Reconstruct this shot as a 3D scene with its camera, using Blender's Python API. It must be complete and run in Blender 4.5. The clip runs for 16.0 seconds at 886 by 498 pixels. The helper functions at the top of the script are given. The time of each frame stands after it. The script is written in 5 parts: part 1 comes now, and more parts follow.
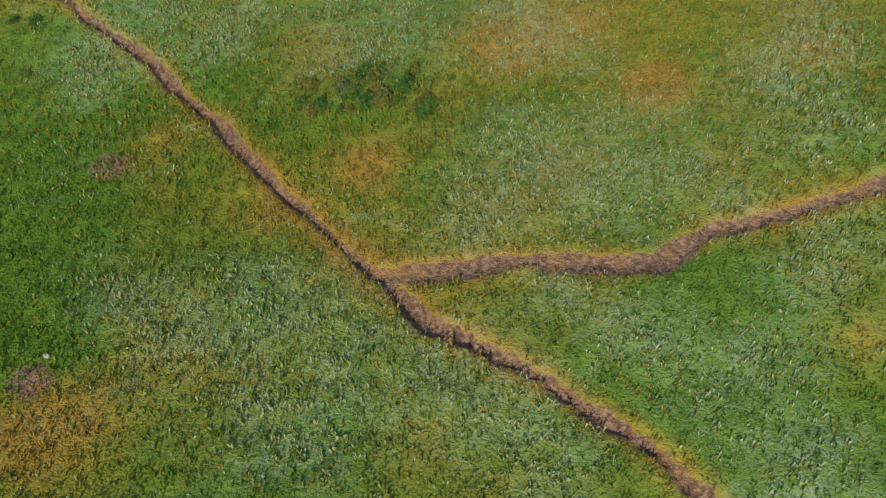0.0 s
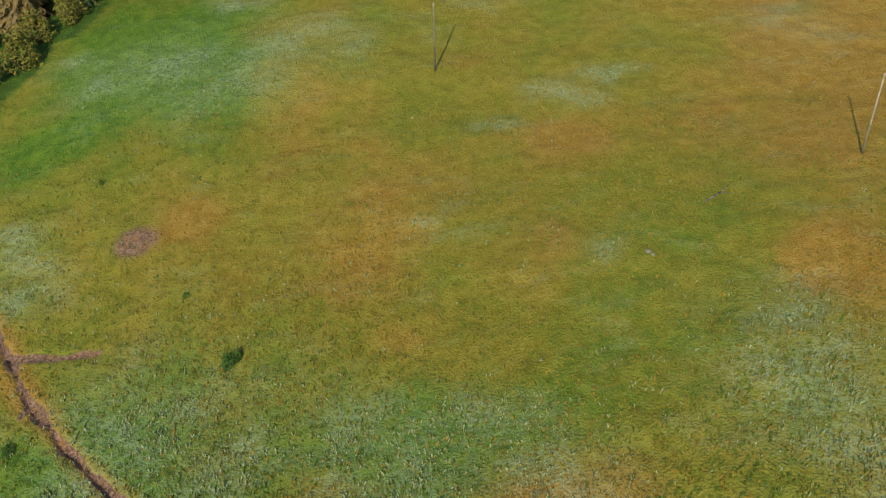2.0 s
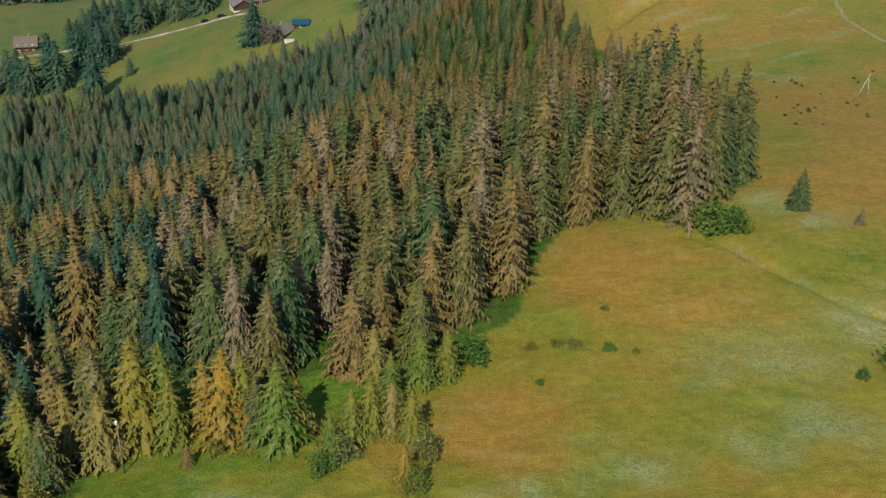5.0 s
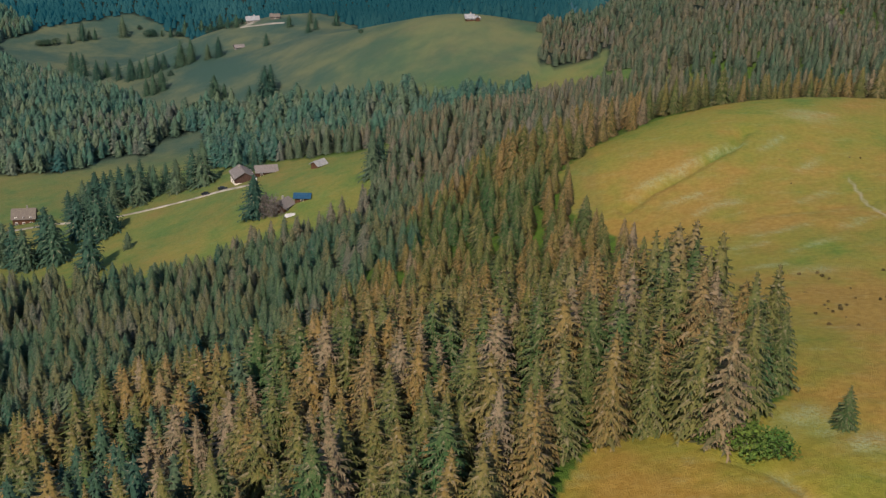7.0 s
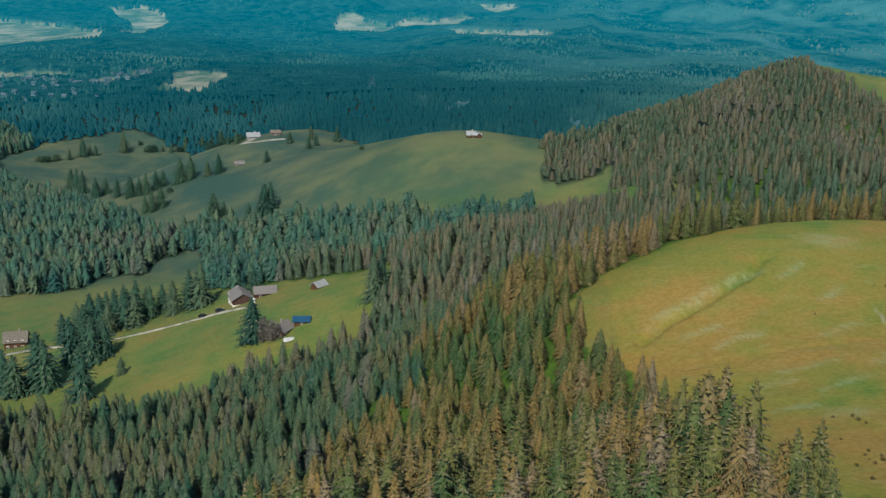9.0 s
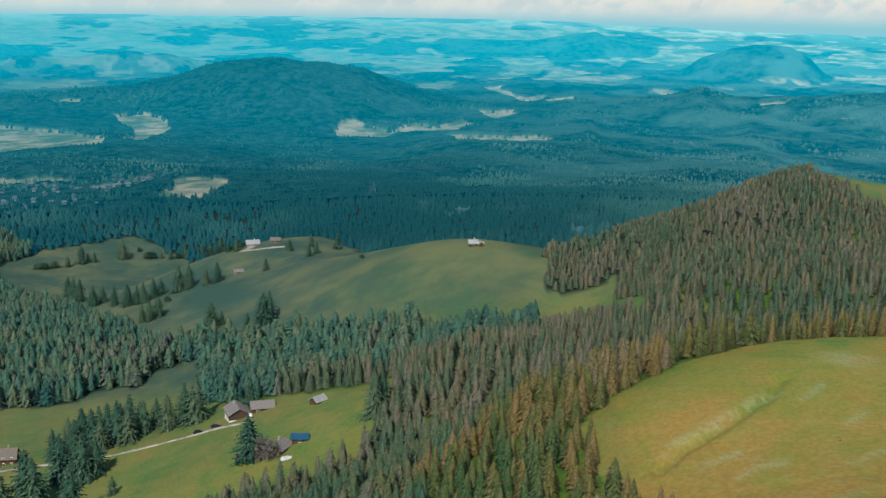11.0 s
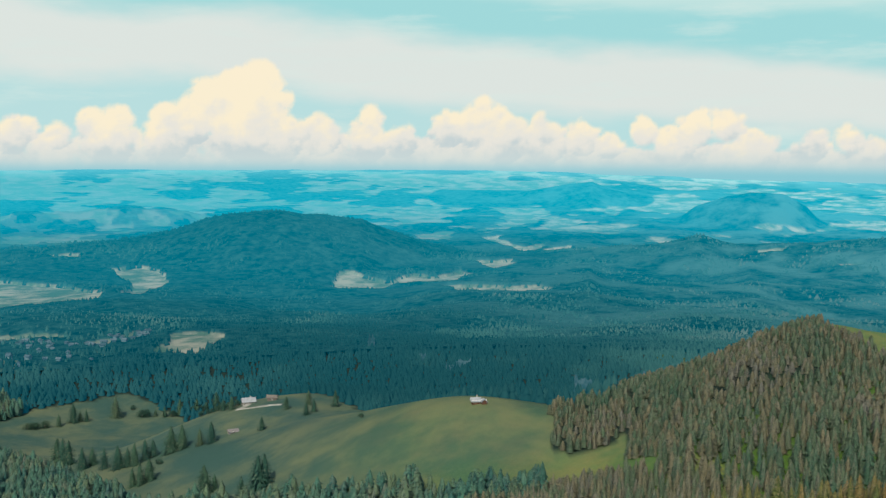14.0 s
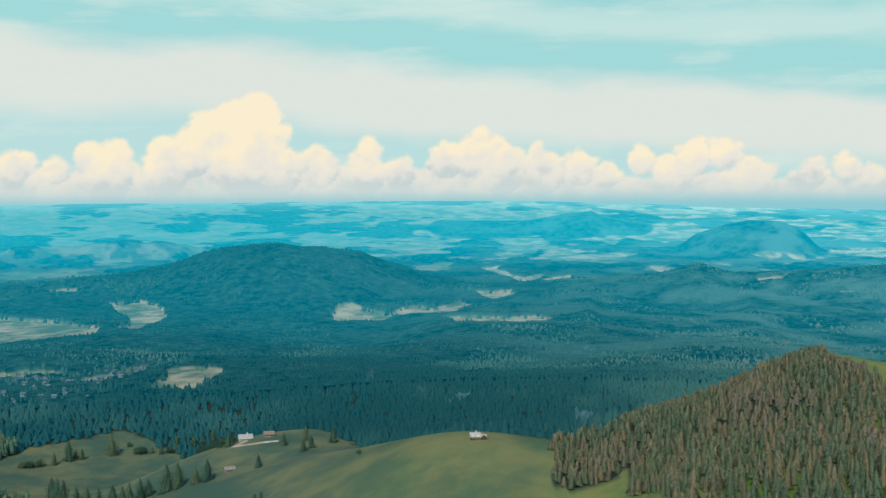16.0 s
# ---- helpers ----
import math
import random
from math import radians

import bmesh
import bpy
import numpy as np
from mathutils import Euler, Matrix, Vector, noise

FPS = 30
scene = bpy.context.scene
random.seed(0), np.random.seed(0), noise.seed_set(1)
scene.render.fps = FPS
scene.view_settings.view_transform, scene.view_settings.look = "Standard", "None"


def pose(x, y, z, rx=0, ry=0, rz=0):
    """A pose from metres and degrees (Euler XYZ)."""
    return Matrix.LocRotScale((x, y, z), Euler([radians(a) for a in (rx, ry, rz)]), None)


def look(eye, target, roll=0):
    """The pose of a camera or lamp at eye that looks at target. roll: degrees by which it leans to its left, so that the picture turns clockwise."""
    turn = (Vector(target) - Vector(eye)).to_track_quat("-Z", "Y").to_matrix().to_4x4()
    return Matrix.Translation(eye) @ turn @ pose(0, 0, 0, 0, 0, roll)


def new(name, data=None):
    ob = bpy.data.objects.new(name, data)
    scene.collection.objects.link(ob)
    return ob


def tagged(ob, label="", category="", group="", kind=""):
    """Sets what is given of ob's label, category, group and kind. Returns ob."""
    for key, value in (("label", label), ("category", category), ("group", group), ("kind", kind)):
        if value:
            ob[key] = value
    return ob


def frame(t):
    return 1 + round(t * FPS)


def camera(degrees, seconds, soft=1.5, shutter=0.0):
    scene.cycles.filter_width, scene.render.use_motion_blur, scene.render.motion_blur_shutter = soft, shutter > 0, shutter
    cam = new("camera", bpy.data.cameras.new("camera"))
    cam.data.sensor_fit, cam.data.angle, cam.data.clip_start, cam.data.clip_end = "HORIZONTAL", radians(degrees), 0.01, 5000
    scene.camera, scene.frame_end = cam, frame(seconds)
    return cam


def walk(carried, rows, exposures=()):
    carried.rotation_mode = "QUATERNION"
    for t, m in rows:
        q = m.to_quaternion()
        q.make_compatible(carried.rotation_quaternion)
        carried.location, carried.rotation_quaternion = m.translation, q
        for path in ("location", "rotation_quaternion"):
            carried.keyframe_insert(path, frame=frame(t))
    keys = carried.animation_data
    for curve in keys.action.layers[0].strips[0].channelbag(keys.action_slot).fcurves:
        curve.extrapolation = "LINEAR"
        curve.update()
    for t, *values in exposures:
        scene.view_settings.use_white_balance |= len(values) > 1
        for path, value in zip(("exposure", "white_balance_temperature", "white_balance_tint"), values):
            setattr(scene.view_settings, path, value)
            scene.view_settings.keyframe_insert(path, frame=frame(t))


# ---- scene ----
cam = camera(42.2, 16.0, soft=1.3)
PATH = [
    (0, (8.443, -2.531, 71.865), (6.643, 51.677, -12.148), 2.5),
    (0.5, (7.752, 1.499, 72.374), (5.601, 59.865, -8.797), 2.2),
    (1, (7.006, 6.587, 73.067), (4.605, 68.543, -5.391), 2),
    (1.5, (6.653, 11.066, 73.604), (3.603, 76.406, -2.036), 1.6),
    (2, (6.103, 15.914, 74.172), (2.653, 84.913, 1.873), 1.5),
    (2.5, (5.531, 20.272, 74.64), (1.732, 92.611, 5.7), 1.5),
    (3, (4.952, 24.846, 75.272), (0.752, 100.549, 10.07), 1.6),
    (3.5, (4.116, 29.481, 75.911), (-0.234, 107.936, 14.057), 1.8),
    (4, (3.349, 34.153, 76.88), (-1.3, 115.239, 18.54), 1.7),
    (4.5, (2.566, 38.132, 77.72), (-2.234, 121.479, 22.672), 1.8),
    (5, (1.788, 42.017, 78.259), (-3.262, 127.767, 27.059), 1.7),
    (7.5, (-1.777, 60.428, 79.703), (-7.578, 153.205, 42.843), 1.4),
    (8, (-2.458, 63.745, 79.971), (-8.359, 157.362, 45.315), 1.3),
    (8.5, (-2.982, 67.059, 79.992), (-8.981, 161.39, 47.348), 1.2),
    (9, (-3.485, 70.526, 80.184), (-9.583, 165.601, 49.792), 1.1),
    (11.5, (-5.902, 84.183, 81.537), (-12.303, 182.044, 61.985), 0.8),
    (12, (-6.394, 87.193, 81.7), (-12.794, 185.495, 64.5), 0.6),
    (12.5, (-6.675, 89.887, 81.76), (-13.123, 188.546, 66.766), 0.5),
    (13, (-7.217, 92.534, 81.854), (-13.669, 191.514, 69.15), 0.5),
    (13.5, (-7.637, 95.032, 82.016), (-14.088, 194.243, 71.265), 0.4),
    (14, (-7.553, 97.388, 82.519), (-14.101, 196.763, 73.471), 0.3),
    (14.5, (-7.518, 99.585, 82.904), (-14.02, 199.064, 75.052), 0.2),
    (15, (-7.162, 101.51, 83.054), (-13.711, 201.046, 76.005), -0.1),
    (15.5, (-7.01, 103.254, 83.178), (-13.558, 202.821, 76.58), -0.2),
    (16, (-6.84, 104.903, 83.237), (-13.339, 204.487, 76.838), -0.3),
]
# the film's colour drifts from green to warm and then to a cool teal
GRADE = [(0, 0.0, 6500, 1), (1, 0.0, 6550, 6), (2, 0.0, 6600, 6), (3.5, 0.02, 6800, 15), (5, 0.0, 6500, 8), (7.5, 0.02, 6600, 22), (8.2, 0.02, 5980, 12), (9, 0.02, 5950, 7), (12.5, 0.05, 6000, 7), (16, 0.05, 6170, 7)]
walk(cam, [(t, look(eye, target, roll)) for t, eye, target, roll in PATH], GRADE)

# ---- light ----
SUN_AZ, SUN_EL = radians(190), radians(44)          # compass bearing of the sun from +y, clockwise
to_sun = Vector((math.sin(SUN_AZ) * math.cos(SUN_EL), math.cos(SUN_AZ) * math.cos(SUN_EL), math.sin(SUN_EL)))
world = bpy.data.worlds.new("sky")
scene.world = world
world.use_nodes = True
wn = world.node_tree.nodes
sky = wn.new("ShaderNodeTexSky")
sky.sky_type, sky.sun_disc = "NISHITA", False
sky.sun_elevation, sky.sun_rotation = SUN_EL, SUN_AZ
sky.altitude, sky.air_density, sky.dust_density = 1200, 1.0, 0.6
world.node_tree.links.new(sky.outputs[0], wn["Background"].inputs[0])
wn["Background"].inputs[1].default_value = 0.15
sun_data = bpy.data.lights.new("sun", "SUN")
sun_data.energy, sun_data.angle, sun_data.color = 5.0, radians(0.6), (1.0, 0.87, 0.66)
sun_ob = new("sun", sun_data)
sun_ob.matrix_world = look(to_sun * 300, (0, 0, 0))


# ---- materials ----
class Mat:
    """A node material with a few short-hands."""

    def __init__(self, name, rough=0.9):
        self.m = bpy.data.materials.new(name)
        self.m.use_nodes = True
        self.n, self.l = self.m.node_tree.nodes, self.m.node_tree.links
        self.b = self.n["Principled BSDF"]
        self.b.inputs["Roughness"].default_value = rough
        self.b.inputs["Specular IOR Level"].default_value = 0.15
        self.geo = self.n.new("ShaderNodeNewGeometry")
        self.pos = self.geo.outputs["Position"]

    def put(self, value, socket):
        if isinstance(value, (int, float)):
            socket.default_value = value
        elif isinstance(value, tuple):
            socket.default_value = (*value, 1.0)[:len(socket.default_value)]
        else:
            self.l.new(value, socket)

    def noise(self, scale, detail=4, rough=0.6, stretch=None, at=None):
        t = self.n.new("ShaderNodeTexNoise")
        t.inputs["Scale"].default_value, t.inputs["Detail"].default_value, t.inputs["Roughness"].default_value = scale, detail, rough
        src = at or self.pos
        if stretch:
            m = self.n.new("ShaderNodeMapping")
            m.inputs["Scale"].default_value = stretch
            self.l.new(src, m.inputs[0])
            src = m.outputs[0]
        self.l.new(src, t.inputs["Vector"])
        return t.outputs["Fac"]

    def band(self, value, low, high):
        r = self.n.new("ShaderNodeMapRange")
        r.interpolation_type = "SMOOTHSTEP"
        self.put(value, r.inputs[0])
        r.inputs[1].default_value, r.inputs[2].default_value = low, high
        return r.outputs[0]

    def mix(self, fac, a, b):
        m = self.n.new("ShaderNodeMix")
        m.data_type = "RGBA"
        self.put(fac, m.inputs[0])
        self.put(a, m.inputs[6])
        self.put(b, m.inputs[7])
        return m.outputs[2]

    def math(self, op, a, b=0.0):
        m = self.n.new("ShaderNodeMath")
        m.operation = op
        self.put(a, m.inputs[0])
        self.put(b, m.inputs[1])
        return m.outputs[0]

    def attr(self, name):
        a = self.n.new("ShaderNodeAttribute")
        a.attribute_name = name
        return a.outputs["Fac"]

    def rnd(self):
        return self.n.new("ShaderNodeObjectInfo").outputs["Random"]

    def color(self, value):
        self.put(value, self.b.inputs["Base Color"])
        return self

    def bump(self, height, strength=0.5, dist=0.1):
        b = self.n.new("ShaderNodeBump")
        b.inputs["Strength"].default_value, b.inputs["Distance"].default_value = strength, dist
        self.put(height, b.inputs["Height"])
        self.l.new(b.outputs[0], self.b.inputs["Normal"])
        return self

    def glow(self, color, strength):
        self.put(color, self.b.inputs["Emission Color"])
        self.put(strength, self.b.inputs["Emission Strength"])
        return self


def meadow_colors(k):
    """Grass greens, dried orange-brown stretches and pale flowering drifts, mixed by noise and by the plan's own marks."""
    big, mid, small, fine = k.noise(0.035, 3), k.noise(0.13, 4), k.noise(0.9, 4), k.noise(5.0, 3)
    dry = k.math("ADD", k.math("MULTIPLY", big, 0.8), k.math("ADD", k.math("MULTIPLY", mid, 0.5), k.attr("dry")))
    green = k.mix(k.band(small, 0.3, 0.7), (0.062, 0.14, 0.013), (0.125, 0.205, 0.021))
    olive = k.mix(k.band(small, 0.3, 0.7), (0.18, 0.172, 0.019), (0.24, 0.22, 0.032))
    straw = k.mix(k.band(small, 0.32, 0.7), (0.265, 0.158, 0.025), (0.335, 0.22, 0.048))
    grass = k.mix(k.band(dry, 0.58, 0.86), green, olive)
    grass = k.mix(k.band(dry, 0.80, 1.08), grass, straw)
    # muted far-pasture green, with haze and cloud shade put into the colour
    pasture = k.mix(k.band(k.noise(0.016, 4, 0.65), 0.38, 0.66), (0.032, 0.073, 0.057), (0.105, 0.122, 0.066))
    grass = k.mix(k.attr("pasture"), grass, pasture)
    pale = k.math("ADD", k.attr("pale"), k.math("MULTIPLY", k.band(k.noise(0.16, 5, 0.65, (1.0, 2.2, 1.0)), 0.52, 0.74), k.math("MULTIPLY", k.math("SUBTRACT", 1.0, k.attr("pasture")), 0.45)))
    pale = k.math("MULTIPLY", pale, k.band(k.noise(2.2, 4, 0.7), 0.30, 0.66))
    grass = k.mix(k.math("MULTIPLY", pale, 0.64), grass, (0.29, 0.37, 0.225))
    grass = k.mix(k.math("MULTIPLY", k.band(fine, 0.52, 0.75), 0.25), grass, (0.05, 0.085, 0.012))
    return grass, small, fine


k = Mat("meadow_ground")
grass, small, fine = meadow_colors(k)
soil = k.mix(k.band(k.noise(3.0, 5), 0.35, 0.7), (0.12, 0.068, 0.045), (0.31, 0.2, 0.145))
soil = k.mix(k.band(k.noise(0.7, 4), 0.5, 0.68), soil, (0.26, 0.15, 0.075))
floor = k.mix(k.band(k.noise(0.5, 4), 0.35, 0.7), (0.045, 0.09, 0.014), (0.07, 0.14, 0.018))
# far woodland floor goes near-black teal: tree shade and haze in its colour
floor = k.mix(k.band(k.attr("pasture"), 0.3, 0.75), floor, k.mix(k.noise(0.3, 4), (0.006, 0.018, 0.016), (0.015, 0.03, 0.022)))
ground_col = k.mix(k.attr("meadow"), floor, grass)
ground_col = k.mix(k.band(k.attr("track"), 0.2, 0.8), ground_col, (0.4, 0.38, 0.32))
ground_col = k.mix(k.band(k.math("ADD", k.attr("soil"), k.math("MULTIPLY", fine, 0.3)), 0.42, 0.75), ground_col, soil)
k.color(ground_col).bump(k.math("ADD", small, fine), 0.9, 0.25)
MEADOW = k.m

k = Mat("meadow_grass")
tip = k.attr("tip")
kind = k.attr("kindof")
blade = k.mix(k.band(kind, 0.33, 0.36), (0.085, 0.15, 0.018), (0.25, 0.175, 0.03))
blade = k.mix(k.math("MULTIPLY", k.band(kind, 0.64, 0.67), k.band(tip, 0.15, 0.6)), blade, (0.28, 0.36, 0.215))
k.color(k.mix(k.math("MULTIPLY", k.band(k.noise(1.3, 3), 0.3, 0.7), 0.5), blade, (0.10, 0.13, 0.02)))
GRASS = k.m


def needle_material(name, dark, mid, warm, grey, use_attr, ribs=(0.2, 0.17, 0.12)):
    k = Mat(name, 0.8)
    r = k.attr("tint") if use_attr else k.rnd()
    col = k.mix(k.band(r, 0.05, 0.4), dark, mid)
    col = k.mix(k.band(r, 0.45, 0.68), col, warm)
    col = k.mix(k.band(r, 0.74, 0.95), col, grey)
    # random per tuft: paler ones imitate lit tips, darker ones shaded undersides
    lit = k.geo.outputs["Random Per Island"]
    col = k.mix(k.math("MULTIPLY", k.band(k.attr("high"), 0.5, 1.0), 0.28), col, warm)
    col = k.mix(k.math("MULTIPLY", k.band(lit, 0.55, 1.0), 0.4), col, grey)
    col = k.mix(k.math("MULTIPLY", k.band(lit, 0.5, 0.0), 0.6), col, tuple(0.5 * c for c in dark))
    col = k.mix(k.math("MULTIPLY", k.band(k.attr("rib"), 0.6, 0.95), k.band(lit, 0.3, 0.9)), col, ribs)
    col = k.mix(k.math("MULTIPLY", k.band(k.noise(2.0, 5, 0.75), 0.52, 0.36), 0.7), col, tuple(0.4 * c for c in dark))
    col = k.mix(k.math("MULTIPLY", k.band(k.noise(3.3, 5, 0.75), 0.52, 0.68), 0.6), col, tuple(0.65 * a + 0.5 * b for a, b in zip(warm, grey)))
    k.color(col)
    return k.m


RIDGE_TONES = ((0.03, 0.086, 0.028), (0.098, 0.108, 0.03), (0.178, 0.122, 0.04), (0.185, 0.148, 0.1))
# hill and valley needles: own greens plus distance haze put in as blue
HAZED_HILL_TONES = ((0.036, 0.092, 0.056), (0.074, 0.11, 0.063), (0.135, 0.12, 0.07), (0.13, 0.125, 0.102))
HAZED_VALLEY_TONES = ((0.015, 0.076, 0.07), (0.042, 0.122, 0.086), (0.09, 0.135, 0.074), (0.108, 0.12, 0.096))
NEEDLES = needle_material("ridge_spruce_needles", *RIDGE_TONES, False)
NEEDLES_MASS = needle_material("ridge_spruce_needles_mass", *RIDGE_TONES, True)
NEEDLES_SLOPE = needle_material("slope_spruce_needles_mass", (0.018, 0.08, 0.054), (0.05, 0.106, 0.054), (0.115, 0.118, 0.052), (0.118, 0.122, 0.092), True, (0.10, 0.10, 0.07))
NEEDLES_HILL = needle_material("hill_spruce_needles_mass", *HAZED_HILL_TONES, True)
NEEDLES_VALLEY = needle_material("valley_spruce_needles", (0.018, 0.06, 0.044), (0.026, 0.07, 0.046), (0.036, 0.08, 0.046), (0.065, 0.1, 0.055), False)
NEEDLES_VALLEY_MASS = needle_material("valley_spruce_needles_mass", *HAZED_VALLEY_TONES, True)
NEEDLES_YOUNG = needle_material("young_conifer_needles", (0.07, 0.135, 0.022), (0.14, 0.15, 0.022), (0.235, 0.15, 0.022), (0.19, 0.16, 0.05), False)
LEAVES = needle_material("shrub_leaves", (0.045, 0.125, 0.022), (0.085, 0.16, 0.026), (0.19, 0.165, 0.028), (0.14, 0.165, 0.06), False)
k = Mat("grey_bark")
k.color(k.mix(k.band(k.noise(4, 4, 0.6, (1, 1, 0.3)), 0.35, 0.7), (0.09, 0.075, 0.06), (0.24, 0.21, 0.18))).bump(k.noise(12, 3), 0.6, 0.05)
BARK = k.m


def plain(name, a, b, scale=2.0, rough=0.8, stretch=None, metal=0.0):
    k = Mat(name, rough)
    g = k.noise(scale, 5, 0.6, stretch)
    k.color(k.mix(k.band(g, 0.3, 0.7), a, b)).bump(g, 0.3, 0.02)
    k.b.inputs["Metallic"].default_value = metal
    return k.m


POLE_WOOD = plain("weathered_pole_wood", (0.10, 0.085, 0.065), (0.22, 0.19, 0.15), 3, 0.85, (1, 1, 0.2))
POLE_PALE = plain("pale_peeled_wood", (0.2, 0.18, 0.12), (0.42, 0.38, 0.28), 1.2, 0.8)
WHITE_METAL = plain("white_painted_metal", (0.7, 0.7, 0.68), (0.8, 0.8, 0.78), 3, 0.5)
DARK_WOOD = plain("dark_stained_timber", (0.06, 0.03, 0.018), (0.12, 0.06, 0.035), 3, 0.8, (1, 1, 0.2))
RED_WOOD = plain("reddish_timber_cladding", (0.05, 0.03, 0.024), (0.09, 0.055, 0.044), 3, 0.8, (1, 1, 0.2))
PLASTER = plain("cream_plaster", (0.6, 0.57, 0.5), (0.75, 0.72, 0.65), 1.5)
ROOF_GREY = plain("grey_roof_shingle", (0.12, 0.11, 0.105), (0.2, 0.185, 0.175), 2.5)
ROOF_PALE = plain("pale_sheet_roof", (0.2, 0.21, 0.215), (0.3, 0.31, 0.31), 1.0, 0.6)
ROOF_BLUE = plain("blue_sheet_roof", (0.012, 0.05, 0.10), (0.02, 0.075, 0.14), 1.0, 0.5)
ROOF_TAN = plain("weathered_tan_shingle", (0.10, 0.088, 0.075), (0.165, 0.145, 0.12), 2.0)
STONE = plain("pale_stone", (0.2, 0.19, 0.165), (0.36, 0.345, 0.31), 0.8)
TARP = plain("white_tarpaulin", (0.34, 0.35, 0.36), (0.5, 0.51, 0.52), 0.8, 0.5)
PANE = plain("dark_window_glass", (0.01, 0.015, 0.02), (0.02, 0.03, 0.035), 1.0, 0.1)
CAR_PAINT = plain("dark_car_paint", (0.012, 0.015, 0.02), (0.02, 0.025, 0.03), 1.0, 0.25)
CAR_PAINT_W = plain("white_car_paint", (0.65, 0.66, 0.67), (0.75, 0.75, 0.76), 1.0, 0.25)
RUBBER = plain("black_tyre_rubber", (0.01, 0.01, 0.01), (0.02, 0.02, 0.02), 4.0, 0.9)

# the far distance: its blue haze is painted on the surfaces as emission
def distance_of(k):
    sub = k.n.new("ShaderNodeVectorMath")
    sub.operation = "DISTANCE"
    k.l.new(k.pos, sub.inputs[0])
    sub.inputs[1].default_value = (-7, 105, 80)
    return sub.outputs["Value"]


def haze_emission(k, d):
    """Haze painted as emission of the surface itself, bluer and brighter with distance."""
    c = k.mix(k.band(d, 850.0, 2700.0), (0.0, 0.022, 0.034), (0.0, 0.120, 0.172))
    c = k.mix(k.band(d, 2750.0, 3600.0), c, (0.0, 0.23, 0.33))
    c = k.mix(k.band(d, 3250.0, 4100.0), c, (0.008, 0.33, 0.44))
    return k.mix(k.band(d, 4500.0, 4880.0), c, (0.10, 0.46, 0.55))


k = Mat("backdrop_land")
d = distance_of(k)
# fair puts sunlit haze into the colours, paler towards the right
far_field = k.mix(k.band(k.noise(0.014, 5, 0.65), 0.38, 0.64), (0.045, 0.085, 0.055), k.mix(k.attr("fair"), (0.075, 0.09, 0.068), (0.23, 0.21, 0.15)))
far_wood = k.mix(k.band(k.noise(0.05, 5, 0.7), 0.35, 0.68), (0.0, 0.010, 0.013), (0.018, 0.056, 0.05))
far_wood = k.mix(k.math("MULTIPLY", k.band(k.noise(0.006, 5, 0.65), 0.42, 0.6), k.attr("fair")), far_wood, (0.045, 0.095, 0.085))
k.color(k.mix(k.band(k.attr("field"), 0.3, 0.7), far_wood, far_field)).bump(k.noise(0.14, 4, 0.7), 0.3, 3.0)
# the land glows with the painted haze
k.glow(haze_emission(k, d), 1.0)
k.b.inputs["Specular IOR Level"].default_value = 0.0
BACKDROP_LAND = k.m

k = Mat("backdrop_woods")
d = distance_of(k)
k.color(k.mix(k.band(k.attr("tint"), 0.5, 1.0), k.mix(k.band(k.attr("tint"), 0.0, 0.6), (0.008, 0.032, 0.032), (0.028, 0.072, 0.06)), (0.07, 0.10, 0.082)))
# same painted haze glowing on the far trees
k.glow(haze_emission(k, d), 1.0)
k.b.inputs["Specular IOR Level"].default_value = 0.0
BACKDROP_WOODS = k.m

# town walls: the blue glow is haze painted on, nothing here is a lamp
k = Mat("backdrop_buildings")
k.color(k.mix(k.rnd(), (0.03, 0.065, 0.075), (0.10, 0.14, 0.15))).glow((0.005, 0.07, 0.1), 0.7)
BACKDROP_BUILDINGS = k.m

# roofs take a painted haze glow too
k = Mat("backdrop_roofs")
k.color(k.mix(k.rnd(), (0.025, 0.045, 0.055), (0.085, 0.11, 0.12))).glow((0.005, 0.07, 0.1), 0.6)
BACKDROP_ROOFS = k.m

# cliff rock, with haze put in as a faint blue glow
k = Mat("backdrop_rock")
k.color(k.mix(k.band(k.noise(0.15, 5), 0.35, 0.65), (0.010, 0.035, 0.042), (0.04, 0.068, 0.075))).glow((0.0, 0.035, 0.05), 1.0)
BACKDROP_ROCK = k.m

k = Mat("backdrop_sky", 1.0)
sep = k.n.new("ShaderNodeSeparateXYZ")
k.l.new(k.pos, sep.inputs[0])
height = sep.outputs[2]
row = k.math("ADD", k.attr("row"), k.math("MULTIPLY", k.math("SUBTRACT", k.noise(0.0009, 5, 0.55, (1.0, 1.0, 3.0)), 0.5), 330.0))
high = k.mix(k.band(row, 200.0, 330.0), (0.50, 0.70, 0.67), (0.735, 0.745, 0.675))
high = k.mix(k.band(row, 470.0, 620.0), high, (0.37, 0.66, 0.64))
high = k.mix(k.math("MULTIPLY", k.band(row, 690.0, 790.0), 0.7), high, (0.62, 0.76, 0.69))
high = k.mix(k.band(row, 830.0, 960.0), high, (0.33, 0.63, 0.63))
wisp = k.band(k.noise(0.0016, 6, 0.6, (1.0, 1.0, 6.0)), 0.50, 0.70)
high = k.mix(k.math("MULTIPLY", wisp, 0.45), high, (0.70, 0.78, 0.70))
puff = k.math("ADD", k.math("MULTIPLY", k.noise(0.0085, 5, 0.5), 2.2), k.math("MULTIPLY", k.noise(0.026, 4, 0.5), 0.5))
solid = k.math("ADD", k.attr("under"), puff)
cover = k.band(solid, 1.05, 1.75)
